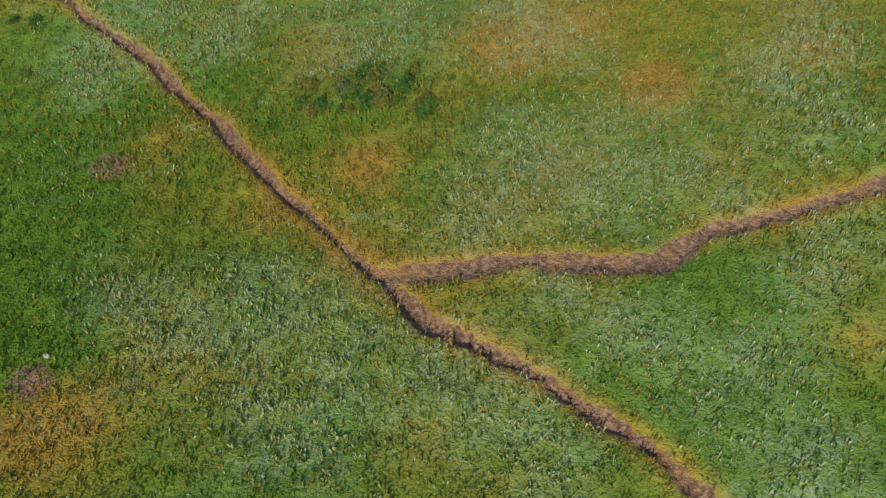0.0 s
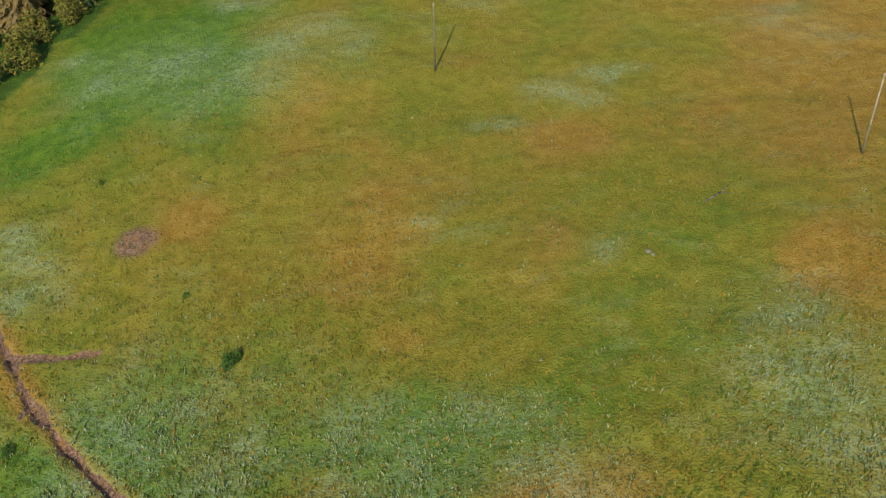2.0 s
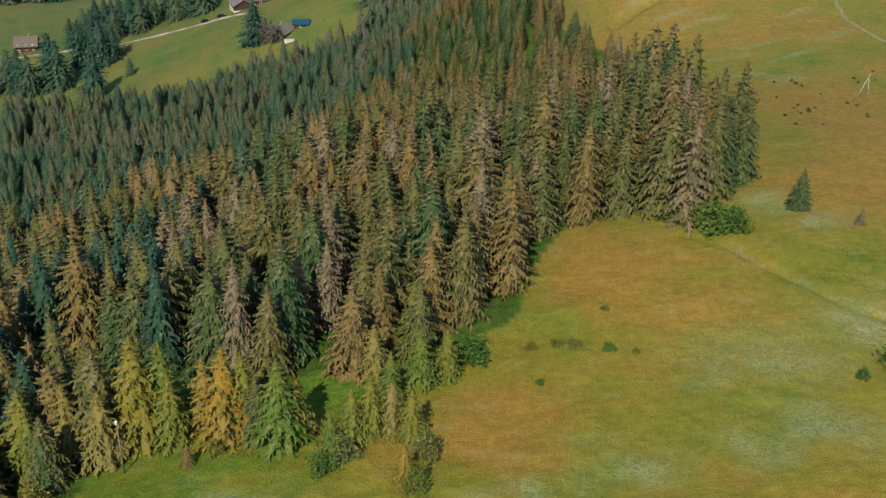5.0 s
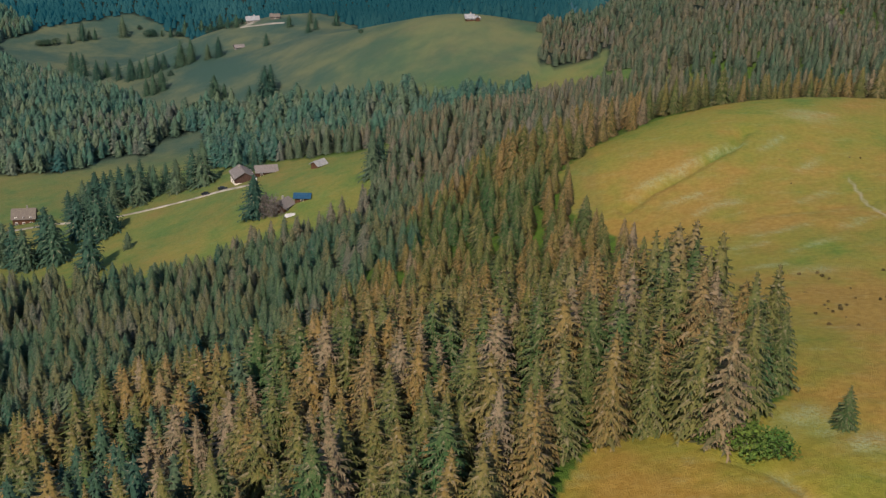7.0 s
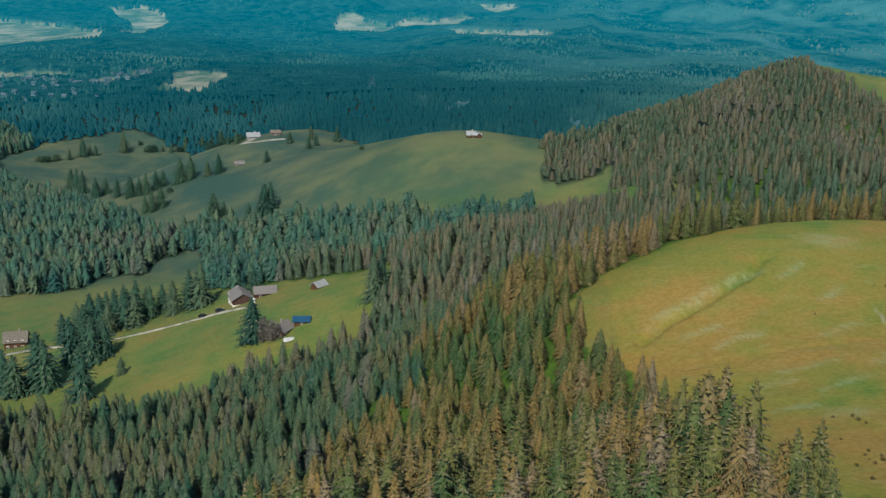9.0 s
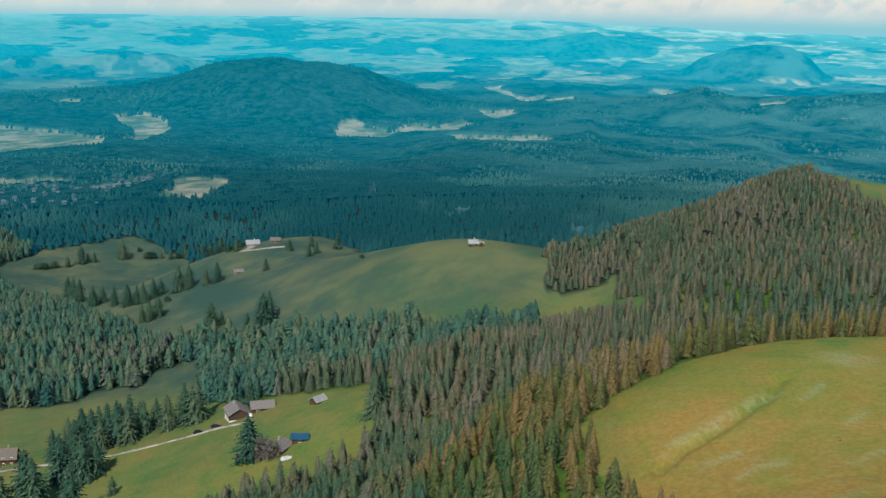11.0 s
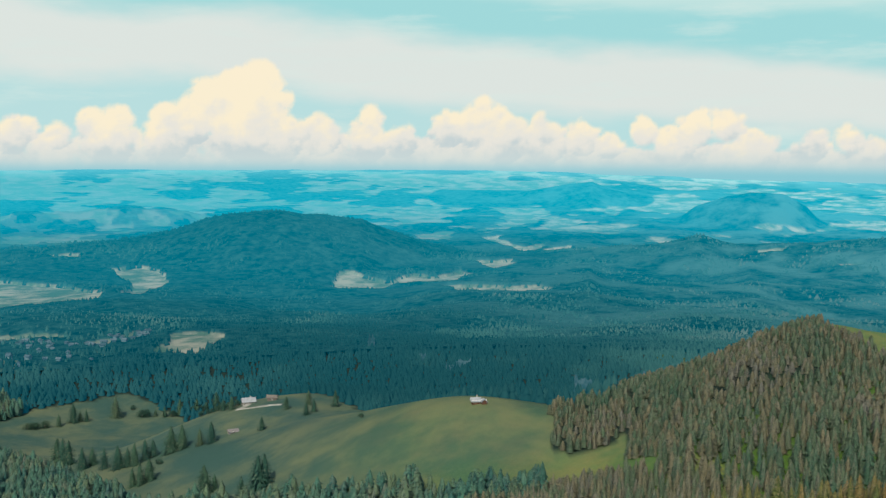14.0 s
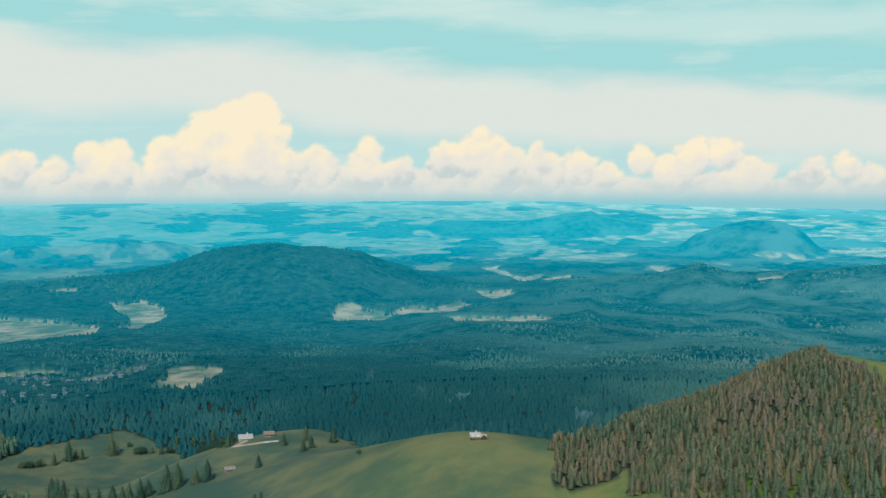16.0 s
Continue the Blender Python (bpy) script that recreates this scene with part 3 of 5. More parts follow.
# ---- the ground: one sheet ----
def ground_sheet():
    ahead = np.radians(np.linspace(-40, 40, 400))
    rings = [18.0]
    while rings[-1] < 1420:
        r = rings[-1]
        rings.append(r + (0.47 if r < 165 else 0.47 + (r - 165) * 0.006 if r < 400 else min(7.0, 1.83 + (r - 400) * 0.03)))
    rings = np.array(rings)
    a, r = np.meshgrid(ahead, rings)
    x0, y0 = r * np.sin(a), r * np.cos(a) - 30
    parts = [(x0, y0)]
    wide = np.radians(np.linspace(39.9, 320.1, 190))
    far = np.concatenate([18 * 1.045 ** np.arange(127), [4860.0]])
    a, r = np.meshgrid(wide, far)
    parts.append((r * np.sin(a), r * np.cos(a) - 30))
    a, r = np.meshgrid(np.radians(np.linspace(0, 360, 40)), np.array([0.01, 9, 18.0]))
    parts.append((r * np.sin(a), r * np.cos(a) - 30))
    verts, faces, base = [], [], 0
    for x, y in parts:
        below = 0.0 if len(verts) == 0 else 0.12
        verts.append(np.stack([x.ravel(), y.ravel(), ground_z(x.ravel(), y.ravel()) - below], -1))
        f = grid_faces(*x.shape)[:, ::-1]
        faces.append(f + base)
        base += x.size
    v = np.concatenate(verts)
    x, y = v[:, 0], v[:, 1]
    dd = ditch_depth(x, y)
    pale = drift_amount(x, y)
    pale = np.maximum(pale, 0.8 * np.exp(-((line_distance(x, y, GULLY) + 1.6 * (value_noise(x, y, 3, 26) - 0.3)) / 0.8) ** 2))
    pale = pale * np.clip(0.35 + 1.3 * value_noise(x, y, 2.2, 21), 0, 1)
    soil = np.clip(dd / 0.3, 0, 1) * (y < 140)
    for cx, cy, rad in BROWN_SPOTS:
        soil = np.maximum(soil, 0.75 * np.exp(-((x - cx) ** 2 + (y - cy) ** 2) / rad ** 2))
    trk = np.zeros(len(x))
    for line, wide_ in ((KNOLL_TRACK, 0.8),):
        trk = np.maximum(trk, np.exp(-(line_distance(x, y, line) / wide_) ** 4) * (0.55 + 0.6 * value_noise(x, y, 8, 31)) * 0.5)
    dry = dryness(x, y)
    # pasture weight grows with distance and leftwards, bringing the painted haze and shade
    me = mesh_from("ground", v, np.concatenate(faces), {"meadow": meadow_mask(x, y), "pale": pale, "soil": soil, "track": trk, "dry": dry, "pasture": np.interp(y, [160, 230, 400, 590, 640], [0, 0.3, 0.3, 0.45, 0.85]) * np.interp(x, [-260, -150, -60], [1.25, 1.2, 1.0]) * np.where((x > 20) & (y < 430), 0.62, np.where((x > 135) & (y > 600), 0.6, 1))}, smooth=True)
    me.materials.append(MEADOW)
    return tagged(new("ground", me), "rolling alpine meadow ground with dry grass, flower drifts and ditches", "ground", kind="structure")


ground_sheet()
GRAVEL = plain("pale_gravel", (0.15, 0.145, 0.115), (0.33, 0.315, 0.27), 0.25, 0.95)


def track(line, half, label):
    """A worn gravel track draped on the ground, its edges sunk into the grass."""
    pts = []
    for (x0, y0), (x1, y1) in zip(line, line[1:]):
        n = max(2, round(math.hypot(x1 - x0, y1 - y0) / 2))
        pts += [(x0 + (x1 - x0) * i / n, y0 + (y1 - y0) * i / n) for i in range(n)]
    p = np.array(pts)
    along = np.gradient(p, axis=0)
    side = np.stack([-along[:, 1], along[:, 0]], -1) / np.linalg.norm(along, axis=1, keepdims=True)
    wide = half * (0.65 + 0.7 * value_noise(p[:, 0], p[:, 1], 7, 33))[:, None]
    rows = []
    for k, lift in ((-1.3, -0.6), (-0.8, 0.3), (0, 0.4), (0.8, 0.3), (1.3, -0.6)):
        q = p + side * wide * k
        rows.append(np.column_stack([q, ground_z(p[:, 0], p[:, 1]) * 0.5 + ground_z(q[:, 0], q[:, 1]) * 0.5 + lift]))
    v = np.stack(rows, 1).reshape(-1, 3)
    me = mesh_from("track", v, grid_faces(len(p), 5)[:, ::-1], smooth=True)
    me.materials.append(GRAVEL)
    tagged(new("track", me), label, "track", kind="structure")


track(FARM_TRACK, 0.95, "pale gravel farm track across the valley pasture")
track(PLATEAU_TRACK, 2.2, "pale gravel track to the farm on the far pasture")


# ---- the far distance ----
# bearing in degrees and distance
TOWN = [(-26, 1236), (-26, 1600), (-18, 1460), (-18, 1390), (-20, 1300), (-22.5, 1240)]
VALLEY_FIELDS = [
    [(-9.9, 2242), (-9.3, 2373), (-8.9, 2458), (-8.3, 2477), (-7.7, 2418), (-6.7, 2378), (-6.2, 2391), (-5.3, 2495), (-4.5, 2403), (-3.6, 2468), (-2.8, 2514), (-2.2, 2367), (-3.3, 2249), (-5.0, 2338), (-6.2, 2330), (-7.9, 2214), (-9.0, 2213)],
    [(-3.9, 2192), (-2.5, 2193), (-0.5, 2126), (1.2, 2150), (1.7, 2025), (0.4, 1920), (-1.9, 1924), (-3.3, 2102)],
    [(-2.6, 2735), (-1.9, 2687), (-1.1, 2686), (-0.1, 2713), (-0.3, 2528), (-1.0, 2469), (-1.9, 2575)],
    [(-1.8, 3170), (-1.1, 3211), (-0.4, 3066), (0.3, 3006), (1.3, 3053), (1.2, 2938), (0.4, 2865), (-0.5, 2979), (-1.4, 3060)], [(1.2, 2963), (2.6, 3024), (2.9, 2917), (1.5, 2885)]]
SIDE_FIELDS = [
    [(-27.4, 2520), (-23.6, 2375), (-22.4, 2332), (-20.3, 2010), (-20.5, 1962), (-23.0, 1838), (-27.5, 1860)], [(-20.2, 2574), (-18.4, 2588), (-17.3, 2466), (-17.6, 2227), (-18.7, 1991), (-19.7, 1992), (-19.2, 2324), (-19.9, 2470)],
    [(-22.8, 2769), (-21.5, 2769), (-21.3, 2727), (-22.5, 2727)], [(11.4, 2716), (12.9, 2740), (12.7, 2680), (11.6, 2678)], [(15.4, 2564), (16.4, 2569), (16.3, 2540), (15.6, 2543)],
    [(-19.0, 1309), (-17.5, 1347), (-17.5, 1428), (-16.4, 1453), (-14.5, 1387), (-14.8, 1334), (-15.6, 1313), (-16.3, 1280), (-17.5, 1302)],
    [(-25.6, 1575), (-23.8, 1540), (-22.0, 1500), (-22.6, 1486), (-24.4, 1512), (-25.6, 1541)], [(-21.5, 1427), (-20.2, 1436), (-19.9, 1396), (-21.3, 1388)]]
FAR_FIELDS = VALLEY_FIELDS + SIDE_FIELDS


def backdrop_land():
    a = np.radians(np.linspace(-31, 26, 500))
    rings = np.concatenate([np.linspace(1236, 2300, 100), np.linspace(2308, 3000, 90), np.linspace(3010, 4860, 150)])
    aa, rr = np.meshgrid(a, rings)
    x, y = (rr * np.sin(aa) - 7).ravel(), (rr * np.cos(aa) + 105).ravel()
    bearing, d = polar(x, y)
    lumpy = value_noise(bearing * 60, d, 260, 41) * 0.6 + value_noise(bearing * 60, d, 90, 42) * 0.4
    warp = value_noise(bearing * 50, d * 0.6, 120, 43) * 0.5 + value_noise(bearing * 50, d * 0.7, 46, 44) * 0.32 + value_noise(bearing * 50, d, 19, 48) * 0.18
    want = np.interp(d, [1236, 2300, 2700, 3100, 3350, 3600, 4800], [0.0, 0.0, 0.06, 0.32, 0.46, 0.50, 0.54])
    field = np.clip((want - warp) * 6 + 0.5, 0, 1) * (d > 2600)
    field = np.where((bearing < -12.5) & (d > 3000) & (d < 3570) & (warp < 0.62), np.maximum(field, 0.38 + 0.12 * lumpy), field)
    # the ridges themselves are wooded
    on_hill = np.zeros(len(x))
    for far, before, behind, bearings, crest in FAR_RIDGES[:4]:
        across = np.clip(np.minimum(bearing - bearings[0], bearings[-1] - bearing) / 1.2, 0, 1)
        on_hill = np.maximum(on_hill, across * np.exp(-((d - far) / (0.75 * np.where(d < far, before, behind))) ** 2))
    field = field * (1 - np.clip((on_hill - 0.3) * 4 + 0.9 * (warp - 0.45), 0, 1))
    jb, jd = bearing + 0.5 * (value_noise(x, y, 60, 45) - 0.5), d + 40 * (value_noise(x, y, 50, 46) - 0.5)
    for poly in FAR_FIELDS:
        field = np.maximum(field, inside(jb, jd, poly) * 1.0)
        # painted sunlit haze rises to the right; the listed fields get it in full
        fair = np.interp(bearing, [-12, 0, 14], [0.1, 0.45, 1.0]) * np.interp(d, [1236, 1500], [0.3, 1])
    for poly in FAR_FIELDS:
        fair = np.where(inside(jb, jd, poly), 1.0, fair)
    town = inside(jb, jd, TOWN) * (warp > 0.5)
    field = np.maximum(field, 0.8 * town)
    canopy = (1 - field) * (9 + 6 * lumpy + 3 * value_noise(x, y, 24, 47)) * np.interp(d, [1236, 1500, 2400, 3600, 4300], [0.4, 0.45, 0.9, 0.7, 0.25])
    z = land(x, y) - 0.3 + canopy
    me = mesh_from("backdrop_land", np.stack([x, y, z], -1), grid_faces(*aa.shape)[:, ::-1], {"field": field, "fair": fair}, smooth=True)
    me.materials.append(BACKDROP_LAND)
    tagged(new("backdrop_land", me), "hazy blue wooded hills and pale fields in the far distance", "distant land", kind="structure")


backdrop_land()


def facing(v, f, n):
    """Turns each triangle so that its front looks the way that its foliage faces."""
    v, f, n = np.array(v, np.float32), np.array(f, np.int32), np.array(n, np.float32)
    front = np.cross(v[f[:, 1]] - v[f[:, 0]], v[f[:, 2]] - v[f[:, 0]])
    away = (front * n[f].mean(1)).sum(1) < 0
    f[away] = f[away][:, ::-1]
    return v, f, n / np.linalg.norm(n, axis=1, keepdims=True)


def core(v, f, n, rib, radius, belly, rng, sides=6):
    """The shaded inside of a crown."""
    b = len(v)
    for q, s in enumerate((0.03, 0.35, 0.7)):
        rr = radius * (1 - s) ** belly * 0.55
        for i in range(sides):
            a = 6.283 * i / sides + q * 0.5
            k = rr * rng.uniform(0.8, 1.15)
            v.append((k * math.cos(a), k * math.sin(a), 0.03 + 0.94 * s))
            n.append((math.cos(a), math.sin(a), 0.35))
    v.append((0, 0, 1.0))
    n.append((0, 0, 1))
    for q in range(2):
        for i in range(sides):
            c, e = b + q * sides + i, b + q * sides + (i + 1) % sides
            f += [(c, e, e + sides), (c, e + sides, c + sides)]
    f += [(b + 2 * sides + i, b + 2 * sides + (i + 1) % sides, b + 3 * sides) for i in range(sides)]
    rib += [0] * (3 * sides + 1)


def spruce_arrays(seed, whorls, per, twigs, thin=0.0):
    """A spruce crown one metre high: whorls of drooping boughs, each with a fringe of hanging twigs.
    Vertices, triangles, the way the foliage faces, and how near each vertex is to a bough's rib."""
    rng = random.Random(seed)
    v, f, n, rib = [], [], [], []
    belly = rng.uniform(0.56, 0.78)
    radius = 0.2
    core(v, f, n, rib, radius * (0.6 if thin else 1.0), belly, rng)
    for w in range(whorls):
        s = (w + 0.6 * rng.random()) / whorls
        z = 0.05 + 0.94 * s
        reach = radius * (1 - s) ** belly + 0.008
        if thin and rng.random() < thin:
            continue
        count = max(5, round(per * (1 - 0.4 * s)))
        off = rng.random() * 6.28
        for i in range(count):
            a = off + 6.283 * (i + 0.6 * rng.random()) / count
            r = reach * rng.uniform(0.72, 1.15)
            ca, sa = math.cos(a), math.sin(a)
            drop = r * (rng.uniform(0.4, 0.8) * (1 - s) + 0.05)
            zz = z + rng.uniform(-0.5, 0.5) / whorls

            def on(q, side=0.0, down=0.0):
                return (ca * r * q - sa * side, sa * r * q + ca * side, zz - drop * max(q, 0) ** 1.2 + 0.1 * r * max(0, q - 0.7) - down)

            def way(side=0.0):
                return (ca * 0.75 - sa * side + rng.uniform(-0.25, 0.25), sa * 0.75 + ca * side + rng.uniform(-0.25, 0.25), 0.55 + rng.uniform(-0.3, 0.3))

            wid = 0.006 + 0.10 * r
            b = len(v)
            v += [on(0.1), on(0.55, wid, 0.012), on(0.55), on(0.55, -wid, 0.012), on(1.0)]
            f += [(b, b + 1, b + 2), (b, b + 2, b + 3), (b + 1, b + 4, b + 2), (b + 2, b + 4, b + 3)]
            n += [way(), way(0.5), way(), way(-0.5), way()]
            rib += [0.9, 0, 1, 0, 0.6]
            for t in range(twigs if s < 0.75 else twigs // 2):
                for side in (1, -1):
                    q = (t + 0.35 + 0.5 * rng.random()) / twigs
                    out = side * (0.010 + 0.30 * r * (1.1 - q)) * rng.uniform(0.7, 1.2)
                    c = len(v)
                    v += [on(q - 0.10), on(q + 0.12), on(q + 0.18, out, rng.uniform(0.012, 0.034))]
                    f.append((c, c + 1, c + 2))
                    n += [way(side * 0.4), way(side * 0.4), way(side * 0.6)]
                    rib += [0.75, 0.75, 0]
    return (*facing(v, f, n), np.array(rib, np.float32))


def shag_arrays(seed, rows, per, blunt=0.72, tuft=0.09, radius=0.185):
    """A dense spruce crown one metre high: a core clothed in small hanging tufts, set in loose tiers."""
    rng = random.Random(seed)
    v, f, n, rib = [], [], [], []
    belly = blunt * rng.uniform(0.9, 1.2)
    core(v, f, n, rib, radius * 1.25, belly, rng, 5)
    for w in range(rows):
        s = (w + rng.random()) / rows
        reach = radius * (1 - s) ** belly + 0.006
        tier = 1 + 0.14 * math.cos(6.283 * s * rows / 3.0)
        count = max(3, round(per * (1 - 0.55 * s)))
        off = rng.random() * 6.28
        for i in range(count):
            a = off + 6.283 * (i + 0.8 * rng.random()) / count
            r = reach * tier * rng.uniform(0.8, 1.25)
            half = min(0.8, 6.283 / count * rng.uniform(0.28, 0.55))
            long = tuft * rng.uniform(0.5, 1.2) * (1 - 0.45 * s)
            z = 0.04 + 0.94 * s + rng.uniform(-0.02, 0.02)
            b = len(v)
            for da in (-half, half):
                v.append((math.cos(a + da) * reach * 0.6, math.sin(a + da) * reach * 0.6, z + long * rng.uniform(0.3, 0.65)))
            v.append((math.cos(a) * r, math.sin(a) * r, z - long * 0.5))
            f.append((b, b + 2, b + 1))
            jit = (rng.uniform(-0.3, 0.3), rng.uniform(-0.3, 0.3), rng.uniform(-0.25, 0.25))
            for da in (-half, half, 0):
                n.append((math.cos(a + da) * 0.85 + jit[0], math.sin(a + da) * 0.85 + jit[1], 0.5 + jit[2]))
            rib += [0, 0, 0]
    return (*facing(v, f, n), np.array(rib, np.float32))


def spire_arrays(seed, tiers=3, sides=5):
    """A far conifer: ragged stacked skirts."""
    rng = random.Random(seed)
    v, f, n = [], [], []
    for t in range(tiers):
        z0 = 0.04 + 0.8 * t / tiers
        top = min(1.0, z0 + 1.75 / tiers)
        r = 0.165 * (1 - t / (tiers + 0.4)) * rng.uniform(0.9, 1.1)
        b = len(v)
        v.append((0, 0, top))
        n.append((0, 0, 1))
        off = rng.random() * 6
        for i in range(sides):
            a = off + 6.283 * i / sides
            rr = r * rng.uniform(0.7, 1.25)
            v.append((math.cos(a) * rr, math.sin(a) * rr, z0 + rng.uniform(-0.04, 0.04)))
            n.append((math.cos(a), math.sin(a), 0.3))
        f += [(b, b + 1 + i, b + 1 + (i + 1) % sides) for i in range(sides)]
    return (*facing(v, f, n), np.zeros(len(v), np.float32))


def crown_mesh(name, arrays, material):
    v, f, n, rib = arrays
    me = mesh_from(name, v, f, {"rib": rib, "high": v[:, 2]}, smooth=True)
    me.normals_split_custom_set_from_vertices(n.tolist())
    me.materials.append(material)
    return me


def trunk_mesh(name):
    bm = bmesh.new()
    rod(bm, (0, 0, -0.03), (0, 0, 0.5), 0.017, 0.010, 7)
    rod(bm, (0, 0, 0.5), (0, 0, 0.98), 0.010, 0.002, 6)
    me = bpy.data.meshes.new(name)
    bm.to_mesh(me)
    bm.free()
    me.materials.append(BARK)
    return me


TRUNK = trunk_mesh("trunk")
CROWNS = [crown_mesh("crown", spruce_arrays(s, 25, 9, 5), NEEDLES) for s in range(6)]
CROWNS_THIN = [crown_mesh("crown", spruce_arrays(20 + s, 22, 8, 5, 0.15), NEEDLES) for s in range(2)]
CROWNS_YOUNG = [crown_mesh("crown", spruce_arrays(40 + s, 18, 9, 4), NEEDLES_YOUNG) for s in range(3)]
CROWNS_VALLEY = [crown_mesh("crown", spruce_arrays(30 + s, 18, 9, 3), NEEDLES_VALLEY) for s in range(4)]


def spruce(x, y, h, crown, label, group, wide=1.0, lean=0.0):
    ob = new("spruce_tree")
    turn = random.uniform(0, 360)
    ob.matrix_world = pose(x, y, at_ground(x, y, 0.15), lean, 0, turn) @ Matrix.Diagonal((h * wide, h * wide, h, 1))
    data_part("trunk", TRUNK, ob)
    data_part("crown", crown, ob)
    return tagged(ob, label, "tree", group)


def scatter(x0, x1, y0, y1, step, seed):
    rng = np.random.RandomState(seed)
    gx, gy = np.meshgrid(np.arange(x0, x1, step), np.arange(y0, y1, step))
    gx = gx.ravel() + rng.uniform(-0.46, 0.46, gx.size) * step
    gy = gy.ravel() + rng.uniform(-0.46, 0.46, gy.size) * step
    return gx, gy, rng


def forest(name, xs, ys, hs, arrays, material, label, tints, wide=1.0, z=None):
    """Many trees joined into one mesh, from a few crown shapes."""
    if z is None:
        z = ground_z(xs, ys)
    V, F, N, T, R, H, base = [], [], [], [], [], [], 0
    rng = np.random.RandomState(len(xs))
    turn, pick = rng.uniform(0, 6.28, len(xs)), rng.randint(0, len(arrays), len(xs))
    fat = wide * rng.uniform(0.8, 1.2, len(xs))
    for i in range(len(arrays)):
        sel = np.nonzero(pick == i)[0]
        v, f, n, rib = arrays[i]
        c, s = np.cos(turn[sel])[:, None], np.sin(turn[sel])[:, None]
        w, h = (hs[sel] * fat[sel])[:, None], hs[sel][:, None]
        px = xs[sel][:, None] + w * (c * v[:, 0] - s * v[:, 1])
        py = ys[sel][:, None] + w * (s * v[:, 0] + c * v[:, 1])
        pz = z[sel][:, None] + h * v[:, 2]
        V.append(np.stack([px, py, pz], -1).reshape(-1, 3))
        N.append(np.stack([c * n[:, 0] - s * n[:, 1], s * n[:, 0] + c * n[:, 1], 0 * c + n[:, 2]], -1).reshape(-1, 3))
        F.append((f[None] + (np.arange(len(sel)) * len(v))[:, None, None]).reshape(-1, 3) + base)
        T.append(np.repeat(tints[sel], len(v)))
        R.append(np.tile(rib, len(sel)))
        H.append(np.tile(v[:, 2], len(sel)))
        base += len(sel) * len(v)
    me = mesh_from(name, np.concatenate(V), np.concatenate(F), {"tint": np.concatenate(T), "rib": np.concatenate(R), "high": np.concatenate(H)}, smooth=True)
    me.normals_split_custom_set_from_vertices(np.concatenate(N).tolist())
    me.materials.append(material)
    return tagged(new(name, me), label, "forest", kind="stuff")


def spruce_height(x, y, rng):
    return (13.5 + 5.5 * value_noise(x, y, 28, 51)) * rng.uniform(0.72, 1.12, np.shape(x))


# ridge forest: the stretch beside the spur meadow tree by tree, the rest as one mass
gx, gy, rng = scatter(-190, 420, 95, 560, 4.6, 11)
keep = ~meadow_mask(gx, gy) & (np.abs(polar(gx, gy)[0]) < 60) & (rng.rand(gx.size) < 0.93)
keep &= ~((gy < 118) & (gx > -46))
# leave the river bed of the valley to the valley woods
ridge = keep & (gx > -60 - 0.42 * (gy - 130)) & (gx < 260) & (land(gx, gy) > -92)
rx, ry = gx[ridge], gy[ridge]
rh = spruce_height(rx, ry, rng)
edge_young = np.exp(-(line_distance(rx, ry, [(-46, 120), (-41, 134), (-27, 136), (-11, 132), (-5, 140), (-4, 150)]) / 9) ** 2)
rh = rh * (1 - 0.45 * edge_young) * (1 - 0.28 * np.exp(-((rx - 42) ** 2 + (ry - 522) ** 2) / 34 ** 2)) * np.interp(ry, [225, 245, 275, 340, 352], [1, 0.68, 0.58, 0.58, 0.75])
near_order = np.argsort(np.hypot(rx, ry - 95))
singles, mass = near_order[:285], near_order[285:]
for i in singles:
    if edge_young[i] > 0.6 and random.random() < 0.5:
        spruce(rx[i], ry[i], rh[i], random.choice(CROWNS_YOUNG), "young yellow-green conifer at the forest's edge", "young conifers at the edge", random.uniform(1.1, 1.4))
        continue
    crown = random.choice(CROWNS_THIN if random.random() < 0.15 else CROWNS)
    if random.random() < np.interp(rx[i], [-58, -36], [0.5, 0.0]):
        crown = random.choice(CROWNS_VALLEY)
    spruce(rx[i], ry[i], rh[i], crown, "tall spruce with drooping brown-green branches in dense forest", "spruces of the ridge forest", random.uniform(1.0, 1.4), random.uniform(-2, 2))
NEAR_ARRAYS = [spruce_arrays(50 + s, 20, 8, 3) for s in range(5)]
MID_ARRAYS = [shag_arrays(60 + s, 33, 11, 0.62, 0.065) for s in range(6)]
FAR_ARRAYS = [shag_arrays(90 + s, 12, 8, 0.46, 0.09) for s in range(6)]
LOW_ARRAYS = [shag_arrays(80 + s, 18, 9, 0.54, 0.08) for s in range(5)]


def mixed_tints(xs, ys, seed, size):
    return np.clip(0.62 * np.random.RandomState(seed).rand(len(xs)) + 0.62 * value_noise(xs, ys, size, seed + 50) - 0.12, 0, 1)


